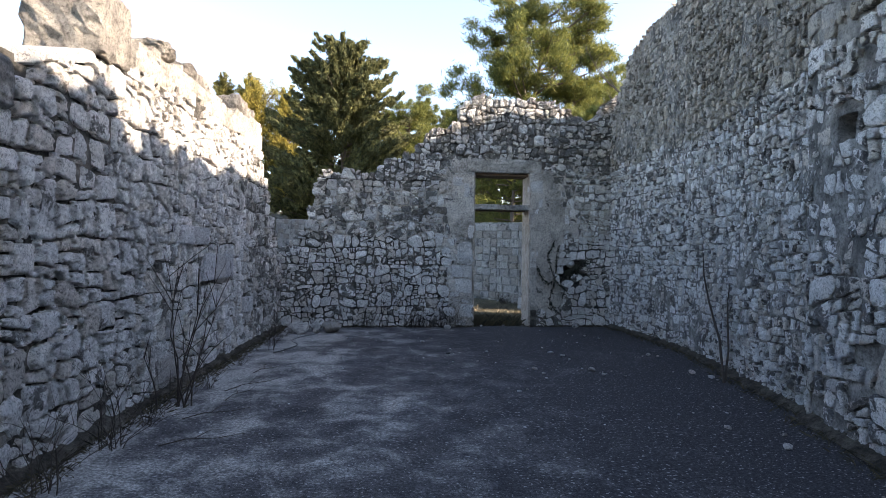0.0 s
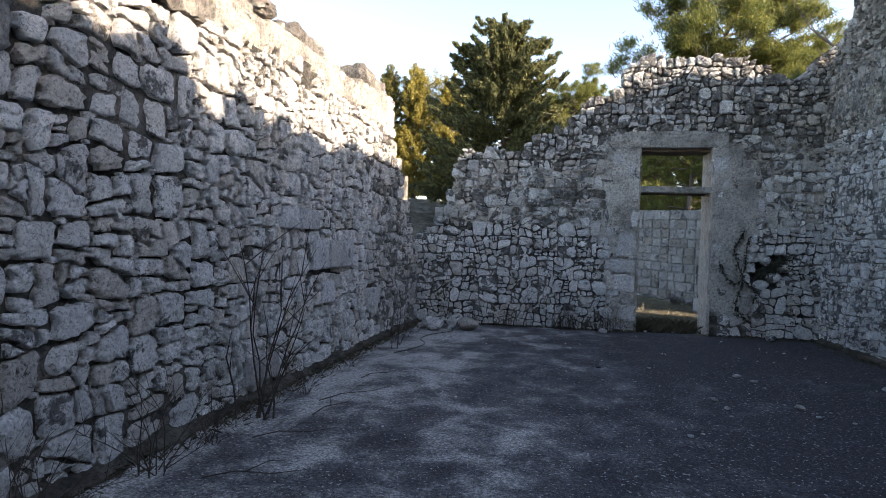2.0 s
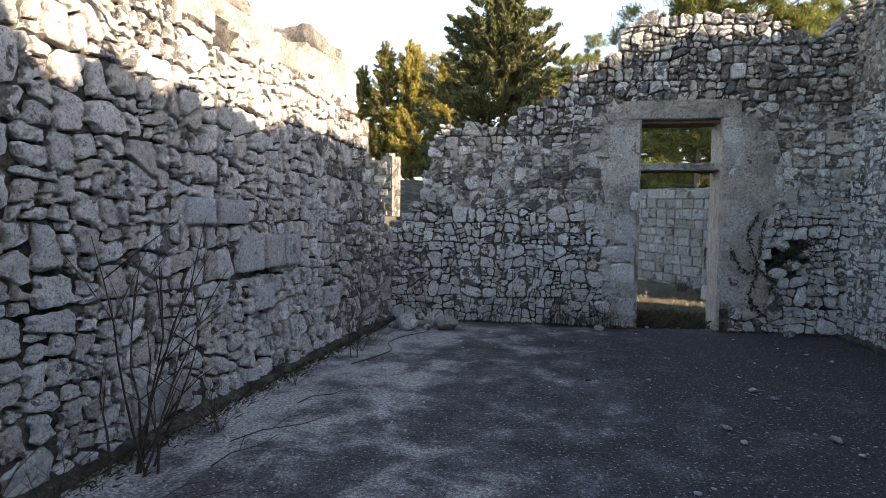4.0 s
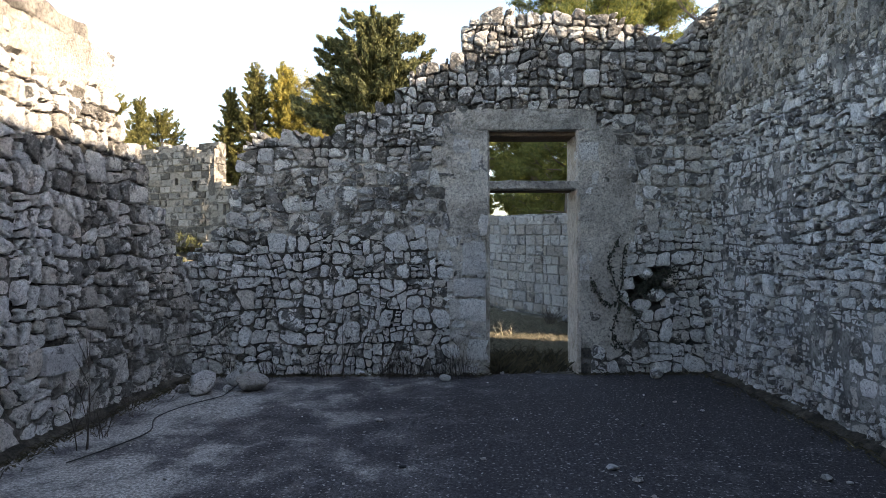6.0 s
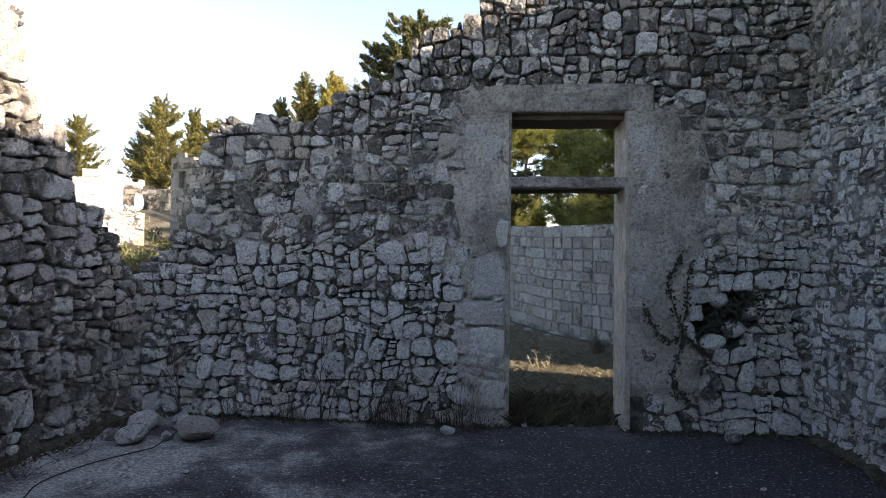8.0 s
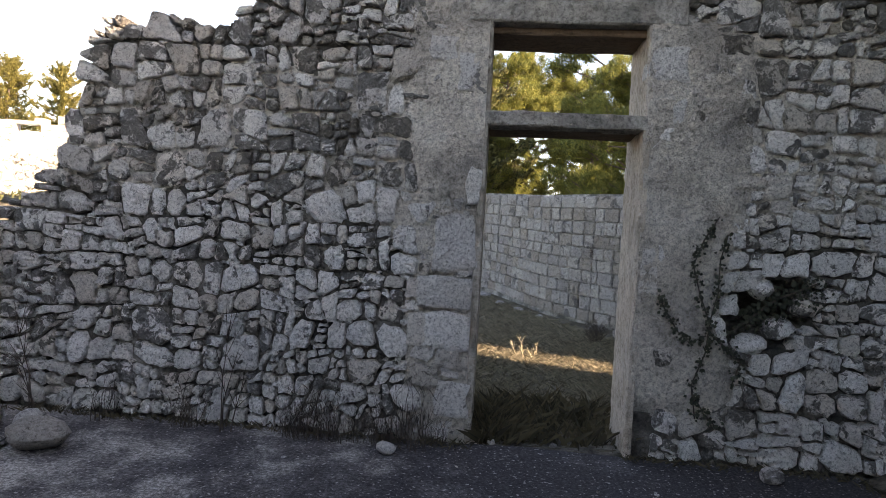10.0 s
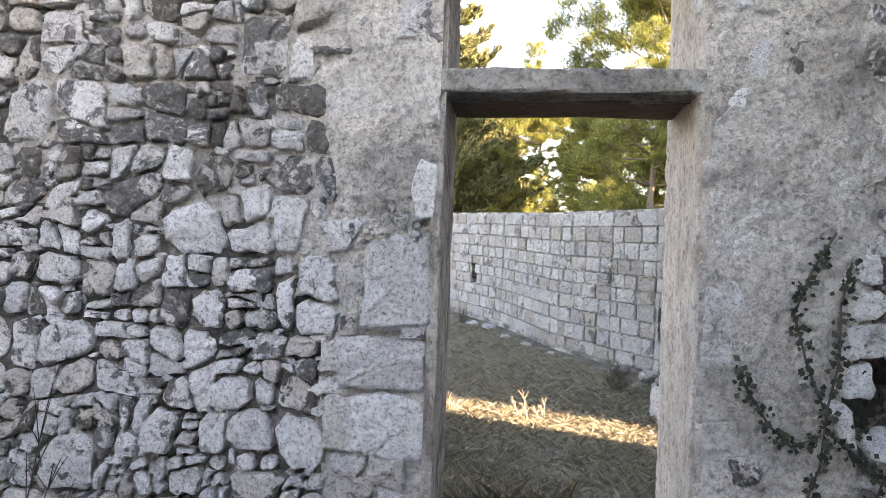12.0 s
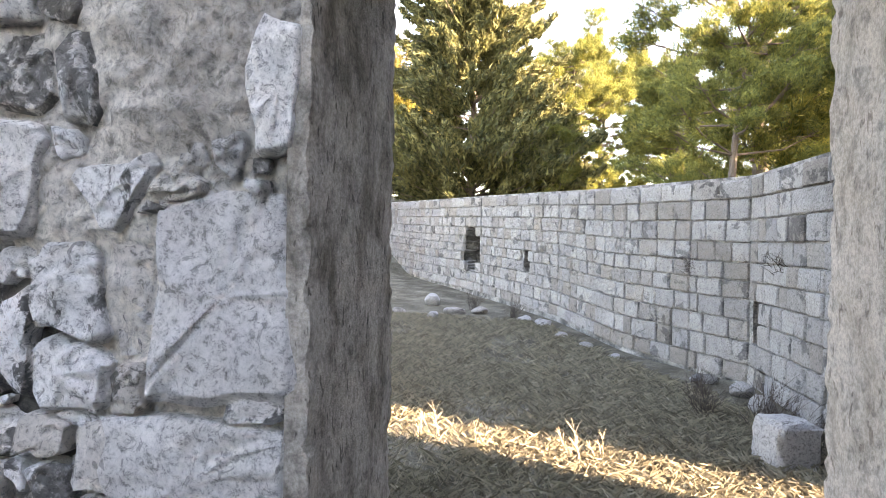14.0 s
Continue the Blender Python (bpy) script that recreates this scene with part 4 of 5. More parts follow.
# ---- far ruins on the slope ----
# weathered stone, its colour lowered to stand for shade on the houses
M_HOUSE_SHADE = stone_material("weathered blocks darkened for shade", (0.36, 0.34, 0.31), (0.22, 0.21, 0.19), (0.10, 0.095, 0.085), 0.57, 1.5)


def ruin(name, x, y, turn, width, depth, height, openings, label, seed, stuff, foot=None):
    """A roofless house of coursed blocks: four walls with real openings and a broken top."""
    house = tagged(new(name), label, "ruin", "ruined houses on the slope")
    rng = random.Random(seed)
    z0 = min(land(x + a, y + b) for a in (-depth, 0, depth) for b in (-depth, 0, depth)) - 0.3 if foot is None else foot
    m = pose(x, y, z0, 0, 0, turn)
    for k, (w, place) in enumerate(((width, lambda u, v, q: m @ Vector((u, -q, v))), (depth, lambda u, v, q: m @ Vector((width + q, u, v))),
                                    (width, lambda u, v, q: m @ Vector((width - u, depth + q, v))), (depth, lambda u, v, q: m @ Vector((-q, depth - u, v))))):
        holes = [o[1:] for o in openings if o[0] == k]
        top = [(w * i / 6, height * rng.uniform(0.86, 1.0)) for i in range(7)]
        ob = core("wall", place, 0.0, w, 0.0, height, lambda u, v: v < lerp(u, top) and not any(a < u < b and c < v < d for a, b, c, d in holes),
                  lambda u, v: 0.02 * fbm(u * 4, v * 4, k), -0.45, 0.14, stuff, "weathered pale block wall")
        for key in ("category", "kind"):
            del ob[key]
        ob.parent = house
        blocks, v = [], 0.0
        while v < height:
            u = rng.random() * -0.3
            while u < w:
                b = u + rng.uniform(0.3, 0.6)
                cu, cv = (u + b) / 2, v + 0.14
                if u > 0 and b < w and cv < lerp(cu, top) - 0.06 and not any(a - 0.15 < cu < e + 0.15 and c - 0.1 < cv < d + 0.1 for a, e, c, d in holes):
                    blocks.append(stone([(u, v), (b, v), (b, v + 0.28), (u, v + 0.28)], rng, 0.012, 0.04, 0.045, 0.006, 0.05))
                u = b
            v += 0.28
        allv, allf = join([s for s in blocks if s])
        tagged(attach("block_masonry", [place(*p) for p in allv], allf, stuff, house, "courses of pale squared blocks"), kind="stuff")


ruin("ruined_house", -12.7, 28.4, -20, 4.4, 0.7, 4.4, [(0, 0.45, 0.85, 2.9, 3.6), (0, 2.4, 2.6, 2.5, 2.9), (0, 3.3, 3.5, 2.3, 2.7)], "roofless ruined house of pale grey blocks on the slope", 3, M_HOUSE_SHADE, 1.75)
ruin("ruined_house", -8.3, 25.6, -20, 1.9, 0.6, 2.6, [(0, 0.7, 0.9, 1.2, 1.6)], "low stub of a ruined house wall on the slope", 6, M_HOUSE_SHADE, 1.7)
ruin("ruined_house", -19.4, 33.0, 10, 3.2, 2.5, 3.0, [(0, 2.2, 2.6, 1.4, 2.2)], "low grey ruined house with a small window", 5, M_HOUSE_SHADE, 2.4)
ruin("ruined_house", -26.0, 29.5, 10, 8.5, 5.0, 3.6, [(0, 2.6, 3.6, 1.6, 2.7), (0, 5.9, 6.9, 1.9, 3.0), (0, 7.1, 7.6, 3.05, 3.3), (0, 0.6, 1.4, 1.0, 2.2)], "sunlit white ruined house with an arched opening", 4, M_LEFT)


def build_terraces():
    """Low tumbled retaining walls that step down the slope."""
    rng = random.Random(9)
    for x, y, turn, w, h in ((-21.0, 23.5, 12, 9.0, 1.6), (-7.8, 16.8, 12, 2.6, 1.5)):
        m = pose(x, y, land(x, y) - 0.3, 0, 0, turn)
        place = lambda u, v, q: m @ Vector((u, -q, v))
        ob = core("terrace_wall", place, 0, w, 0, h, lambda u, v: v < h * (0.8 + 0.2 * noise.noise(Vector((u, x, 0)))), lambda u, v: 0.03 * fbm(u * 5, v * 5, 1), -0.6, 0.12, M_MORTAR, "tumbled grey rubble terrace wall on the slope", "terrace wall")
        stones = [stone(p, rng, 0.012, 0.06, rng.uniform(0, 0.05), 0.02, 0.2) for p in cells(0, w, 0, h * 0.85, (0.14, 0.3), (0.2, 0.5), rng, 0.3)]
        allv, allf = join([s for s in stones if s])
        tagged(attach("rubble_masonry", [place(*p) for p in allv], allf, M_BACK, ob, "rough grey rubble facing"), kind="stuff")


build_terraces()

# ---- things in the room ----


def lone_rock(name, size, at, turn, seed, label, category, group, material, level=2):
    bm = rock_bm(size, seed, level)
    me = bpy.data.meshes.new(name)
    bm.to_mesh(me)
    bm.free()
    me.materials.append(material)
    ob = new(name, me)
    ob.matrix_basis = pose(*at, 0, 0, turn)
    return tagged(ob, label, category, group)


M_ROCK = stone_material("loose pale limestone", (0.68, 0.66, 0.64), (0.44, 0.43, 0.42), (0.22, 0.21, 0.20), 0.66, 5.0)
M_BLOCK = mortar_material("crumbling concrete", (0.50, 0.47, 0.42), (0.24, 0.22, 0.20), (0.38, 0.355, 0.32), 4.0, 0.05)


def build_rocks():
    spots = [((-1.68, 9.52, 0.0), (0.40, 0.30, 0.26), 10), ((-2.14, 9.36, 0.0), (0.34, 0.27, 0.20), 70), ((-2.30, 9.75, 0.0), (0.40, 0.30, 0.22), 130),
             ((-1.96, 9.78, 0.0), (0.22, 0.20, 0.18), 200), ((-2.40, 9.45, 0.0), (0.18, 0.16, 0.12), 20), ((-1.92, 9.50, 0.0), (0.16, 0.13, 0.09), 300)]
    for i, (at, size, turn) in enumerate(spots):
        lone_rock("fallen_stone", size, at, turn, 40 + i, "pale broken limestone rock lying in the wall's corner", "stone", "fallen stones in the corner", M_ROCK)
    flat = [((0.47, 9.98, 0.0), (0.16, 0.13, 0.09)), ((2.98, 10.02, 0.0), (0.18, 0.15, 0.13)), ((1.17, 10.32, 0.0), (0.09, 0.07, 0.05)), ((1.62, 10.36, 0.0), (0.07, 0.06, 0.04))]
    for i, (at, size) in enumerate(flat):
        lone_rock("fallen_stone", size, at, 50 * i, 60 + i, "small pale stone lying at the wall's foot", "stone", "small stones by the wall", M_ROCK)
    rng = random.Random(77)
    known = [(0.56, 4.8, 0.07), (2.88, 5.6, 0.14), (2.98, 5.35, 0.12), (1.7, 6.6, 0.07), (-0.79, 3.4, 0.06), (-1.2, 2.95, 0.07), (1.08, 5.7, 0.08), (1.78, 5.6, 0.08),
             (2.1, 2.9, 0.13), (1.58, 7.07, 0.12), (1.68, 6.85, 0.10), (1.05, 5.99, 0.10), (1.74, 5.87, 0.14), (0.7, 7.29, 0.06), (-0.15, 8.3, 0.09), (2.15, 8.11, 0.06),
             (2.76, 8.92, 0.06), (2.89, 8.58, 0.07), (2.95, 6.87, 0.12), (3.05, 6.8, 0.06), (1.95, 3.4, 0.09), (2.3, 3.2, 0.07), (-1.35, 8.75, 0.07), (-1.25, 8.8, 0.05)]
    shapes = []
    for i in range(6):
        bm = rock_bm((1.0, 0.72, 0.42), 90 + i, 1)
        me = bpy.data.meshes.new("stone_chip")
        bm.to_mesh(me)
        bm.free()
        me.materials.append(M_ROCK)
        shapes.append(me)
    spots = [(x, y, k) for x, y, k in known] + [(rng.uniform(-2.3, 3.0), rng.uniform(1.0, 9.9), rng.uniform(0.02, 0.05)) for _ in range(95)]
    for x, y, k in spots:
        if x > east_x(y) - 0.25:
            continue
        ob = new("stone_chip", rng.choice(shapes))
        ob.matrix_basis = pose(x, y, 0.012 * fbm(x * 0.9, y * 0.9, 3), 0, 0, rng.random() * 360) @ Matrix.Scale(k, 4)
        tagged(ob, "small pale limestone chip lying on the concrete floor", "stone chip", "stone chips strewn on the floor")
    ob = new("coal_lump", shapes[0].copy())
    ob.data.materials[0] = M_RUBBER
    ob.matrix_basis = pose(0.12, 7.15, 0.0) @ Matrix.Scale(0.08, 4)
    tagged(ob, "small black lump lying on the concrete floor", "debris")


build_rocks()


def build_wall_head():
    """Broken concrete blocks left standing on the sunlit wall's top."""
    for (u, v, size, turn, seed) in ((3.88, 2.93, (0.54, 0.70, 0.56), (3, -2, 4), 1), (5.12, 3.38, (0.42, 0.36, 0.16), (2, 0, -4), 3),
                                     (6.0, 3.36, (0.42, 0.85, 0.16), (0, 2, 1), 4), (7.95, 3.44, (0.48, 1.05, 0.20), (0, -2, 0), 5)):
        block = tagged(new("concrete_block"), "crumbling concrete block remaining on the wall's top", "concrete block", "concrete remains on the wall")
        part("block_body", box_bm(size, (0, 0, size[2] / 2), 5, 0.022, 0.03, seed), M_BLOCK, block)
        block.matrix_basis = pose(west_x(u) - 0.24, u, v - 0.04, *turn)


build_wall_head()


def stems(rng, base, count, height, lean, radius, wander=0.12, forks=2):
    out = []
    for _ in range(count):
        g = rng.random() * 2 * math.pi
        tilt = rng.uniform(0.05, lean)
        h = height * rng.uniform(0.5, 1.1)
        p = Vector(base) + Vector((rng.gauss(0, 0.05), rng.gauss(0, 0.05), 0))
        d = Vector((math.cos(g) * tilt, math.sin(g) * tilt, 1)).normalized()
        path = [p.copy()]
        for k in range(6):
            d = (d + Vector((rng.gauss(0, wander), rng.gauss(0, wander), rng.gauss(0, wander * 0.4)))).normalized()
            p = p + d * h / 6
            path.append(p.copy())
        out.append(tube(path, [radius * (1 - k / 7.5) for k in range(7)], 4))
        for _ in range(forks):
            q = path[rng.randint(2, 5)]
            e = (d + Vector((rng.gauss(0, 0.6), rng.gauss(0, 0.6), rng.gauss(0.2, 0.3)))).normalized()
            out.append(tube([q, q + e * h * 0.18 + Vector((0, 0, 0.01)), q + e * h * 0.34], [radius * 0.55, radius * 0.4, radius * 0.2], 3))
    return out


def blades(rng, spots, height, width, lean=0.5):
    verts, faces = [], []
    for x, y, z in spots:
        g, h = rng.random() * 2 * math.pi, height * rng.uniform(0.4, 1.2)
        side = Vector((math.cos(g), math.sin(g), 0)) * width * rng.uniform(0.6, 1.3)
        bend = Vector((rng.gauss(0, lean), rng.gauss(0, lean), 0)) * h
        p = Vector((x, y, z - 0.01))
        k = len(verts)
        verts += [p - side / 2, p + side / 2, p + bend * 0.35 + Vector((0, 0, h * 0.6)) + side / 3, p + bend + Vector((0, 0, h))]
        faces.append((k, k + 1, k + 2, k + 3))
    return verts, faces


def build_plants():
    rng = random.Random(101)
    shrub = tagged(new("bare_shrub"), "bare dark leafless shrub against the block wall", "shrub")
    attach("branch_tangle", *join(stems(rng, (0, 0, 0), 9, 1.35, 0.6, 0.009, 0.14, 4)), M_TWIG, shrub)
    shrub.matrix_basis = pose(-2.66, 4.45, 0.0)
    low = tagged(new("bare_shrub"), "low tangled dry shrub at the block wall's foot", "shrub")
    attach("branch_tangle", *join(stems(rng, (0, 0, 0), 12, 0.7, 1.1, 0.004, 0.2, 4)), M_TWIG, low)
    low.matrix_basis = pose(-2.75, 3.3, 0.0)
    for x, y, k, g in ((-2.6, 5.2, 0.6, 80), (-2.8, 2.5, 0.9, 160), (-2.72, 3.85, 0.6, 250), (-2.55, 6.4, 0.45, 30), (-2.4, 7.9, 0.6, 90), (-2.45, 8.5, 0.5, 300)):
        t = copy_thing(low, pose(x, y, 0, 0, 0, g))
        t.scale = (k, k, k)
    pair = tagged(new("leaning_stick"), "thin dark dead stem leaning on the grey rubble wall", "dead stem", "dead stems by the wall")
    attach("stem", *tube([(0, 0, 0), (0.08, 0.22, 0.45), (0.12, 0.50, 0.85), (0.14, 0.66, 1.18), (0.16, 0.72, 1.45)], [0.016, 0.015, 0.013, 0.01, 0.005], 6), M_TWIG, pair)
    pair.matrix_basis = pose(2.98, 5.1, 0.0)
    other = copy_thing(pair, pose(3.0, 5.12, 0.0, 3, 6, -12))
    other.scale = (0.8, 0.8, 0.75)
    # dry twigs on the floor beside the shrub
    for x, y, g, l in ((-2.4, 5.0, 50, 0.8), (-2.3, 4.6, 70, 0.6), (-2.5, 4.0, 30, 0.6), (-2.3, 5.9, 55, 0.5), (-2.45, 3.3, 20, 0.6)):
        twig = tagged(new("fallen_twig"), "thin dry twig lying on the concrete floor", "twig", "fallen twigs")
        attach("branch", *join([tube([(0, 0, 0.012), (l * 0.3, 0.03, 0.03), (l * 0.65, -0.02, 0.025), (l, 0.05, 0.015)], [0.005, 0.004, 0.003, 0.002], 4),
                                tube([(l * 0.4, 0.02, 0.03), (l * 0.6, 0.12, 0.05), (l * 0.75, 0.16, 0.03)], [0.004, 0.003, 0.002], 3)]), M_TWIG, twig)
        twig.matrix_basis = pose(x, y, 0, 0, 0, g)
    # withered stems along the wall with the doorway
    tuft = tagged(new("dry_weed"), "thin dry weed stems at the rubble wall's foot", "weed", "dry weeds along the wall")
    attach("stalk_tangle", *join(stems(rng, (0, 0, 0), 12, 0.5, 0.45, 0.0035, 0.1, 3)), M_TWIG, tuft)
    tuft.matrix_basis = pose(0.55, 10.16, 0)
    for i in range(20):
        x = rng.choice([rng.uniform(-1.0, 0.95), rng.uniform(0.0, 0.95), rng.uniform(-2.2, 0.5)])
        t = copy_thing(tuft, pose(x, 10.17 + rng.uniform(-0.06, 0.03), 0, 0, 0, rng.random() * 360))
        k = rng.uniform(0.4, 0.95)
        t.scale = (k, k, k)
    tall = tagged(new("dry_weed"), "tall dead seed stalk leaning against the rubble wall", "weed", "dry weeds along the wall")
    attach("stalk_tangle", *join(stems(rng, (0, 0, 0), 3, 0.85, 0.25, 0.006, 0.08, 6)), M_TWIG, tall)
    tall.matrix_basis = pose(-0.75, 10.1, 0)
    t = copy_thing(tall, pose(-2.0, 9.9, 0, 0, 0, 100))
    t = copy_thing(tall, pose(-2.35, 7.6, 0, 0, 0, 200))
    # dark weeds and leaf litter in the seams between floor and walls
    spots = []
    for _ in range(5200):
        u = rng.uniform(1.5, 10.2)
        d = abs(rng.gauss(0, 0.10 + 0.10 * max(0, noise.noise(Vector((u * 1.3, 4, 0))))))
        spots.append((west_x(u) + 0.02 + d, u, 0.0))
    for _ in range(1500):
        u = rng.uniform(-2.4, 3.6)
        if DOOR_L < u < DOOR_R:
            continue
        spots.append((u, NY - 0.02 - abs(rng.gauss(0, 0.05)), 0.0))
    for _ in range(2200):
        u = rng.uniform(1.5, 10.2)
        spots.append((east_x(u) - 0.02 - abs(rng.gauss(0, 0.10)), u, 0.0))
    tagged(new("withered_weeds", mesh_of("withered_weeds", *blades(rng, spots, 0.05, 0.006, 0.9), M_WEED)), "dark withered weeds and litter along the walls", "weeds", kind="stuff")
    # gritty earth banked along the wall feet
    for name, line, side in (("earth_verge", lambda u: west_x(u), 1), ("earth_verge", lambda u: east_x(u), -1)):
        verts, faces = [], []
        n = 110
        for i in range(n + 1):
            u = -1.0 + 11.2 * i / n
            w = 0.11 + 0.07 * fbm(u * 1.4, side, 3)
            for k, (d, z) in enumerate(((-0.3, 0.07), (0.4, 0.04), (0.75, 0.02), (1.0, 0.004))):
                verts.append((line(u) + side * w * d, u, z * (1 + 0.5 * fbm(u * 3, k, side)) + 0.006))
        for i in range(n):
            for k in range(3):
                a = i * 4 + k
                f = (a, a + 1, a + 5, a + 4)
                faces.append(f if side < 0 else f[::-1])
        tagged(new(name, mesh_of(name, verts, faces, M_DIRT, True)), "dark gritty earth banked along the wall's foot", "earth verge", kind="structure")


M_DIRT = mortar_material("dark gritty earth", (0.16, 0.145, 0.12), (0.05, 0.045, 0.038), (0.10, 0.088, 0.072), 5.0, 0.04)
build_plants()


def build_cable():
    pts = [(-1.75, 9.42), (-1.92, 9.15), (-2.12, 8.8), (-2.2, 8.4), (-2.06, 8.0), (-2.15, 7.6), (-2.32, 7.2)]
    fine = []
    for i in range(len(pts) - 1):
        a, b, c, d = pts[max(i - 1, 0)], pts[i], pts[i + 1], pts[min(i + 2, len(pts) - 1)]
        for k in range(5):
            s = k / 5
            fine.append(tuple(0.5 * (2 * b[j] + (c[j] - a[j]) * s + (2 * a[j] - 5 * b[j] + 4 * c[j] - d[j]) * s * s + (3 * b[j] - a[j] - 3 * c[j] + d[j]) * s ** 3) for j in (0, 1)))
    path = [(x, y, 0.018 + (0.12 * max(0, 1 - i / 4))) for i, (x, y) in enumerate(fine)]
    tagged(new("cable", mesh_of("cable", *tube(path, [0.005] * len(path), 6), M_RUBBER, True)), "thin black cable lying across the concrete floor", "cable")


build_cable()


def build_ivy():
    """Dead ivy: dark stems on the render with small leaves, and a thick bunch in the hollow."""
    rng = random.Random(131)
    ivy = tagged(new("ivy"), "dark withered ivy climbing the wall beside the doorway", "ivy")
    runs = [[(2.56, 0.32), (2.53, 0.55), (2.60, 0.78), (2.62, 0.98), (2.55, 1.18), (2.48, 1.38), (2.54, 1.55), (2.64, 1.72)],
            [(2.62, 0.98), (2.66, 1.2), (2.66, 1.42), (2.70, 1.6)], [(2.60, 0.90), (2.50, 0.84), (2.40, 0.92), (2.30, 1.08), (2.26, 1.16)],
            [(2.62, 0.92), (2.74, 0.82), (2.84, 0.74), (2.80, 0.58)], [(2.53, 0.5), (2.62, 0.36), (2.72, 0.26)], [(2.74, 0.9), (2.9, 1.05), (3.05, 1.18), (3.3, 1.3)]]
    woods, spots = [], []
    for run in runs:
        path = [(x + rng.uniform(-0.01, 0.01), NY - 0.035 - rng.uniform(0, 0.015), z) for x, z in run]
        woods.append(tube(path, [0.005] * len(path), 5))
        for a, b in zip(path, path[1:]):
            for _ in range(24):
                k = rng.random()
                spots.append((a[0] + (b[0] - a[0]) * k + rng.gauss(0, 0.018), a[1] - abs(rng.gauss(0, 0.012)), a[2] + (b[2] - a[2]) * k + rng.gauss(0, 0.018)))
    for _ in range(330):
        k = rng.random()
        spots.append((2.86 + 0.5 * k + rng.gauss(0, 0.05), NY - 0.02 + rng.uniform(-0.03, 0.12), 1.02 + 0.26 * k + rng.gauss(0, 0.06)))
    attach("stalk_tangle", *join(woods), M_TWIG, ivy)
    verts, faces = [], []
    for x, y, z in spots:
        c, r = Vector((x, y, z)), rng.uniform(0.010, 0.020)
        a = Vector((rng.gauss(0, 1), rng.gauss(0, 0.4), rng.gauss(0, 1))).normalized()
        b = a.cross(Vector((rng.gauss(0, 0.4), 1, rng.gauss(0, 0.4)))).normalized()
        k = len(verts)
        verts += [c - a * r, c + b * r * 0.8, c + a * r * 0.4 + b * r * 0.3, c + a * r, c - b * r * 0.8]
        faces += [(k, k + 1, k + 2, k + 3), (k, k + 3, k + 4)]
    attach("foliage", verts, faces, M_IVY, ivy)
    for i, (u, v, size) in enumerate(((3.12, 0.98, (0.26, 0.22, 0.18)), (2.95, 0.86, (0.30, 0.2, 0.18)), (3.25, 1.16, (0.22, 0.24, 0.2)), (3.0, 1.24, (0.2, 0.22, 0.16)), (3.3, 0.9, (0.2, 0.2, 0.2)))):
        bm = rock_bm(size, 150 + i, 2)
        bmesh.ops.translate(bm, vec=(u, NY + 0.07, v - size[2] / 2), verts=bm.verts)
        part("loose_stone", bm, M_BACK, wall_north)


build_ivy()


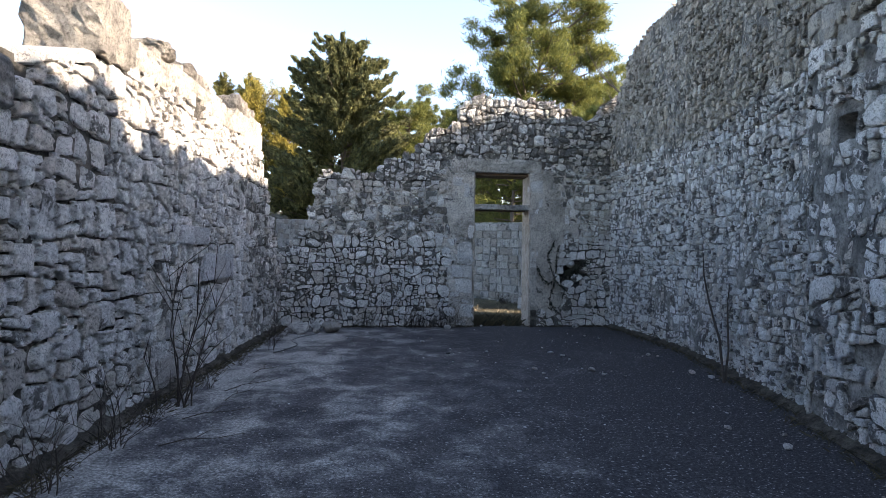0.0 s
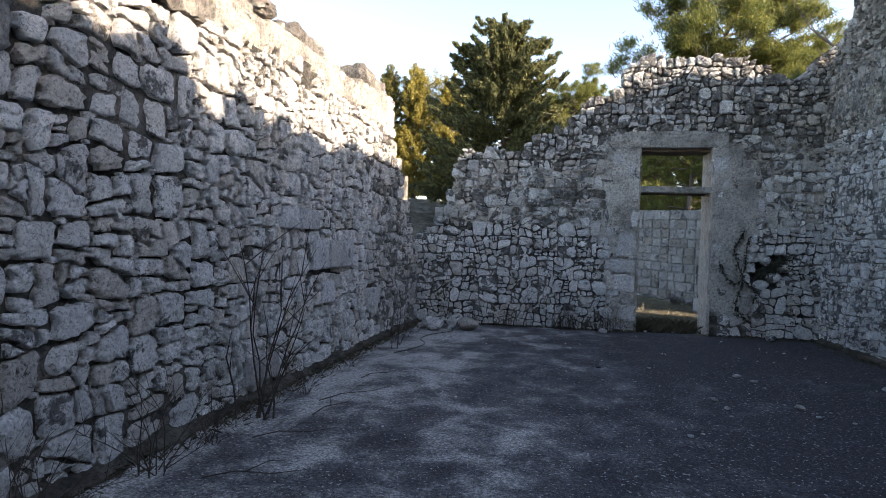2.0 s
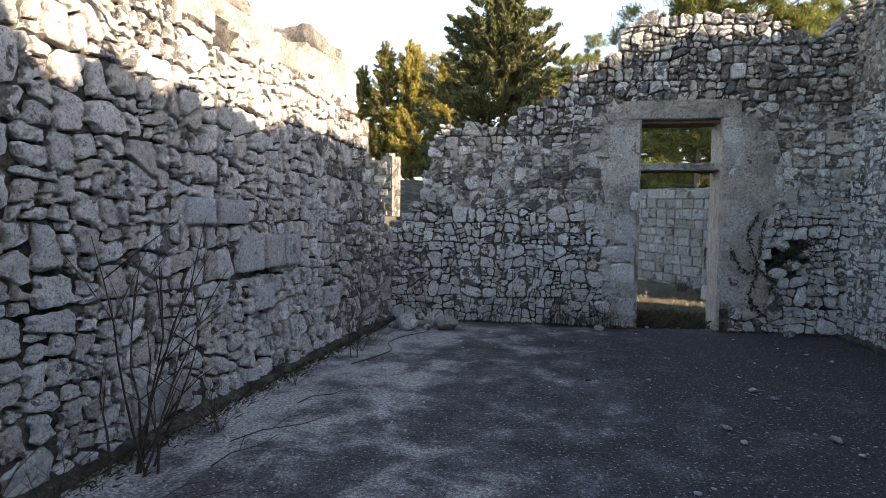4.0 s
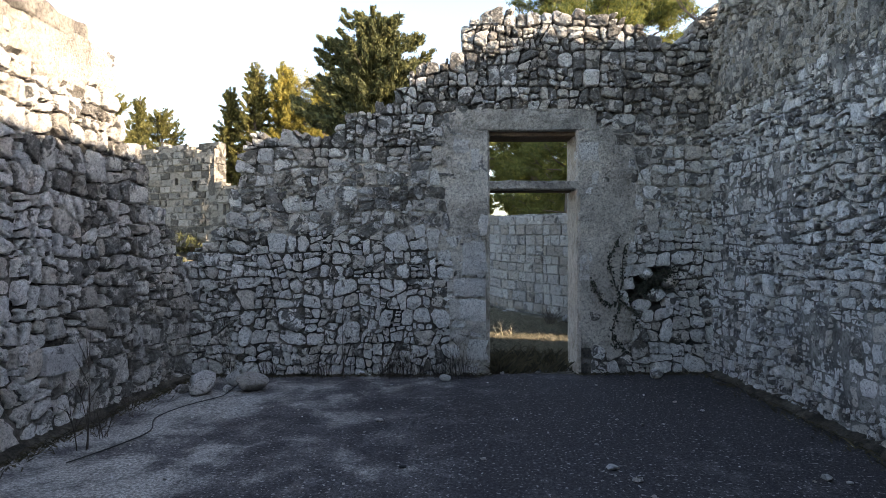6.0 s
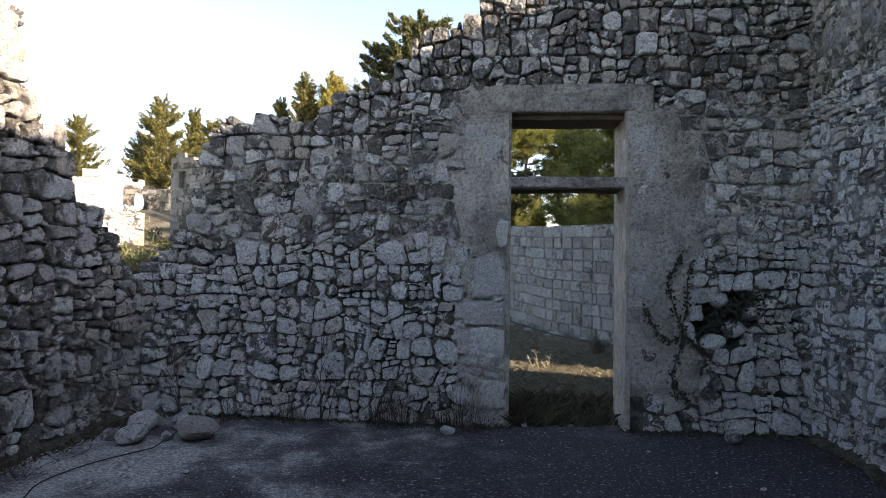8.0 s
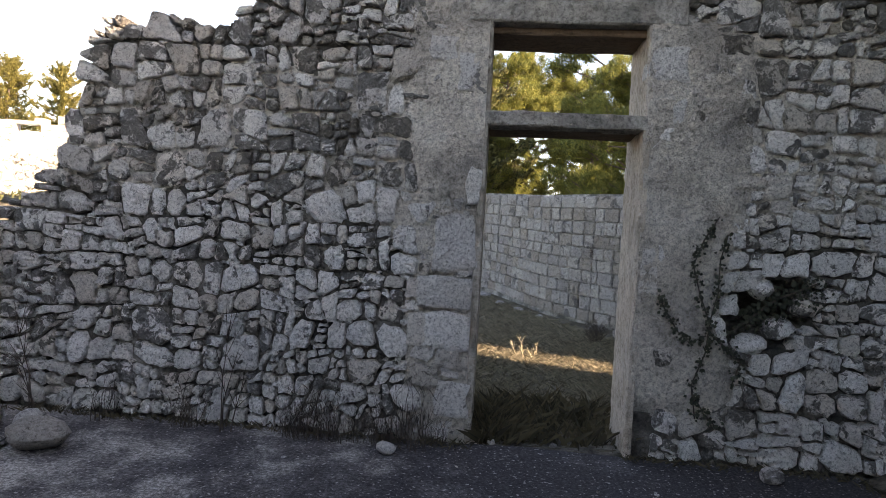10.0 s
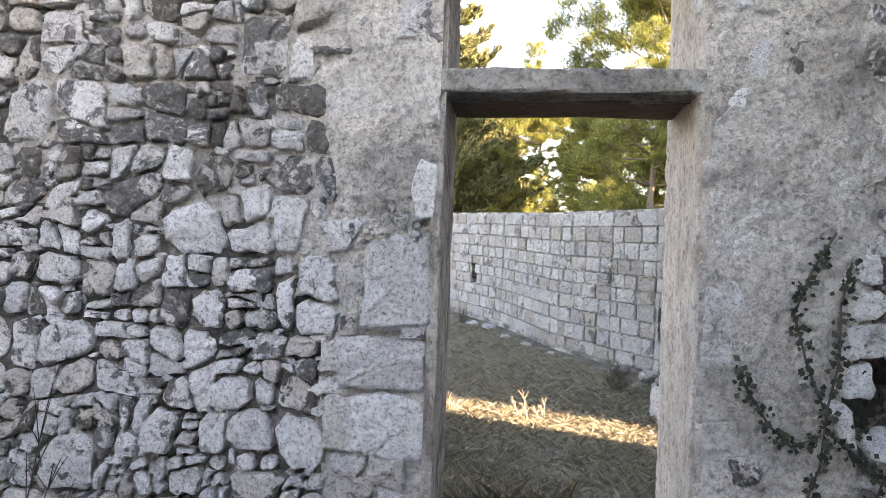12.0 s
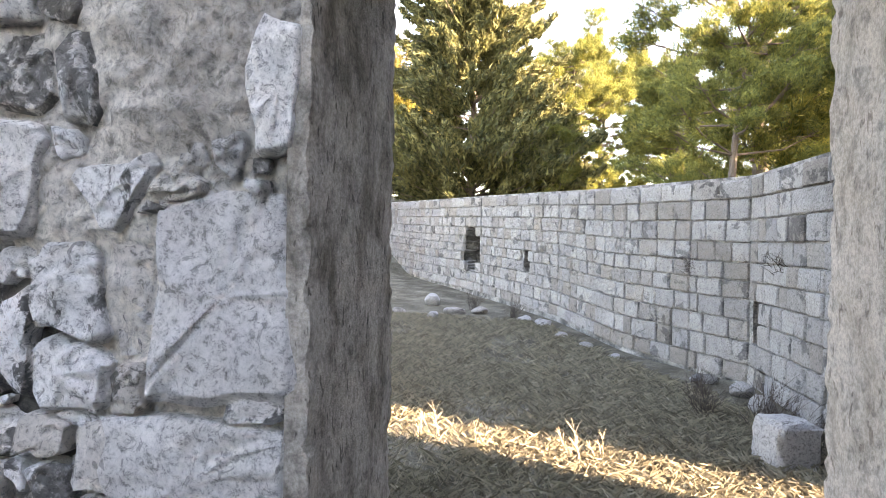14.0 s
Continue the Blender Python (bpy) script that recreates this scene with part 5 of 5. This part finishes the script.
# ---- the yard ----
def build_yard():
    rng = random.Random(171)
    spots = []
    for _ in range(150000):
        y = 10.85 + 10.0 * rng.random() ** 1.5
        x = rng.uniform(-2.5 - 0.1 * (y - 11), 4.0)
        if y > 15 and x > 3.3 - 0.45 * (y - 15.5):
            continue
        if noise.noise(Vector((x * 0.9, y * 0.9, 2))) < -0.25 and rng.random() < 0.7:
            continue
        spots.append((x, y, land(x, y)))
    tagged(new("dry_grass", mesh_of("dry_grass", *blades(rng, spots, 0.085, 0.0032, 0.9), M_GRASS)), "short dry straw-coloured grass covering the yard", "grass", kind="stuff")
    dark = [(rng.uniform(1.0, 2.15), rng.uniform(10.45, 11.6), -0.06) for _ in range(1000)]
    dark += [(1.06 + abs(rng.gauss(0, 0.12)), rng.uniform(10.38, 11.2), -0.06) for _ in range(1500)]
    tagged(new("doorway_weeds", mesh_of("doorway_weeds", *blades(rng, dark, 0.20, 0.006, 0.6), M_WEED)), "dark thin weeds growing in the doorway", "weeds", kind="stuff")
    stalk = tagged(new("dry_stalk"), "bleached dry stalk standing in the sunlit grass", "dry stalk", "dry stalks in the yard")
    attach("stalk_tangle", *join(stems(rng, (0, 0, 0), 3, 0.36, 0.5, 0.006, 0.2, 4)), M_STRAW, stalk)
    stalk.matrix_basis = pose(1.55, 13.75, -0.06)
    for x, y, k, g in ((1.75, 13.9, 0.7, 60), (2.15, 13.35, 0.6, 170), (0.75, 13.9, 0.7, 260), (0.4, 14.1, 0.9, 20), (0.3, 14.0, 0.7, 100)):
        t = copy_thing(stalk, pose(x, y, -0.06, 0, 0, g))
        t.scale = (k, k, k)
    for i, (x, y, size) in enumerate(((3.06, 14.12, (0.34, 0.34, 0.36)), (3.28, 14.85, (0.5, 0.36, 0.26)), (3.3, 15.6, (0.36, 0.3, 0.24)), (3.3, 16.3, (0.3, 0.26, 0.2)), (3.05, 16.9, (0.34, 0.26, 0.2)), (0.95, 20.6, (0.5, 0.34, 0.2)), (0.55, 20.9, (0.4, 0.3, 0.16)),
                                      (-0.4, 21.4, (0.45, 0.35, 0.2)), (-0.9, 21.2, (0.5, 0.4, 0.22)), (-1.6, 22.2, (0.4, 0.4, 0.4)), (-1.2, 20.6, (0.35, 0.3, 0.18)), (-2.0, 20.9, (0.4, 0.3, 0.18)),
                                      (1.7, 18.9, (0.3, 0.2, 0.12)), (2.1, 18.2, (0.25, 0.2, 0.12)), (1.3, 19.6, (0.3, 0.25, 0.14)))):
        if i == 0:
            block = tagged(new("squared_stone"), "squared pale limestone block standing in the grass", "stone block")
            part("block_body", box_bm(size, (0, 0, size[2] / 2), 3, 0.012, 0.03, 8), M_ROCK, block)
            block.matrix_basis = pose(x, y, land(x, y) - 0.02, 0, 3, 18)
        else:
            lone_rock("fallen_stone", size, (x, y, land(x, y) - 0.02), 47 * i, 200 + i, "fallen pale stone lying at the yard wall's foot", "stone", "fallen stones by the yard wall", M_YARD)
    tuft = tagged(new("wall_tuft"), "small dry plant rooted in the yard wall's joint", "plant", "plants in the yard wall")
    attach("stalk_tangle", *join(stems(rng, (0, 0, 0), 26, 0.2, 1.4, 0.004, 0.2, 2)), M_TWIG, tuft)
    tuft.matrix_basis = Matrix.Translation(yard(4.35, 1.32, 0.0)) @ pose(0, 0, 0, 55, 0, -70)
    copy_thing(tuft, Matrix.Translation(yard(2.6, 1.42, 0.0)) @ pose(0, 0, 0, 55, 0, -50))
    bush = tagged(new("bare_bush"), "bare twiggy bush at the yard wall's foot", "bush", "bare bushes in the yard")
    attach("branch_tangle", *join(stems(rng, (0, 0, 0), 40, 0.5, 0.9, 0.004, 0.2, 3)), M_TWIG, bush)
    bush.matrix_basis = pose(3.15, 14.95, -0.05)
    for x, y, k in ((2.75, 15.3, 0.9), (2.9, 16.2, 0.7), (3.3, 14.4, 0.8), (0.3, 21.2, 0.8), (-0.6, 21.8, 0.9)):
        t = copy_thing(bush, pose(x, y, land(x, y), 0, 0, 90 * x))
        t.scale = (k, k, k)


def build_bare_tree():
    rng = random.Random(191)
    tree = tagged(new("bare_tree"), "leafless grey tree standing beyond the tall wall", "tree", "trees round the ruin")
    limbs = [tube([(0, 0, -0.2), (0.1, 0.05, 2.5), (-0.05, 0.1, 5.0), (0.1, 0, 6.4)], [0.13, 0.10, 0.06, 0.03], 7)]
    for k in range(16):
        z = rng.uniform(3.0, 6.4)
        g, l = rng.random() * 6.28, rng.uniform(0.8, 1.6)
        a = Vector((0.0, 0.05, z))
        b = a + Vector((math.cos(g) * l * 0.5, math.sin(g) * l * 0.5, l * 0.5))
        c = b + Vector((math.cos(g + 0.4) * l * 0.3, math.sin(g + 0.4) * l * 0.3, l * 0.5))
        limbs.append(tube([a, b, c], [0.03, 0.016, 0.005], 4))
        for _ in range(4):
            d = b.lerp(c, rng.random())
            limbs.append(tube([d, d + Vector((rng.gauss(0, 0.2), rng.gauss(0, 0.2), rng.uniform(0.15, 0.5)))], [0.008, 0.003], 3))
    attach("trunk", *join(limbs), M_BARK, tree)
    tree.matrix_basis = pose(6.3, 15.2, land(6.3, 15.2))


build_bare_tree()
M_STRAW = wood_material("bleached straw", (0.40, 0.34, 0.22), (0.62, 0.55, 0.40))
build_yard()
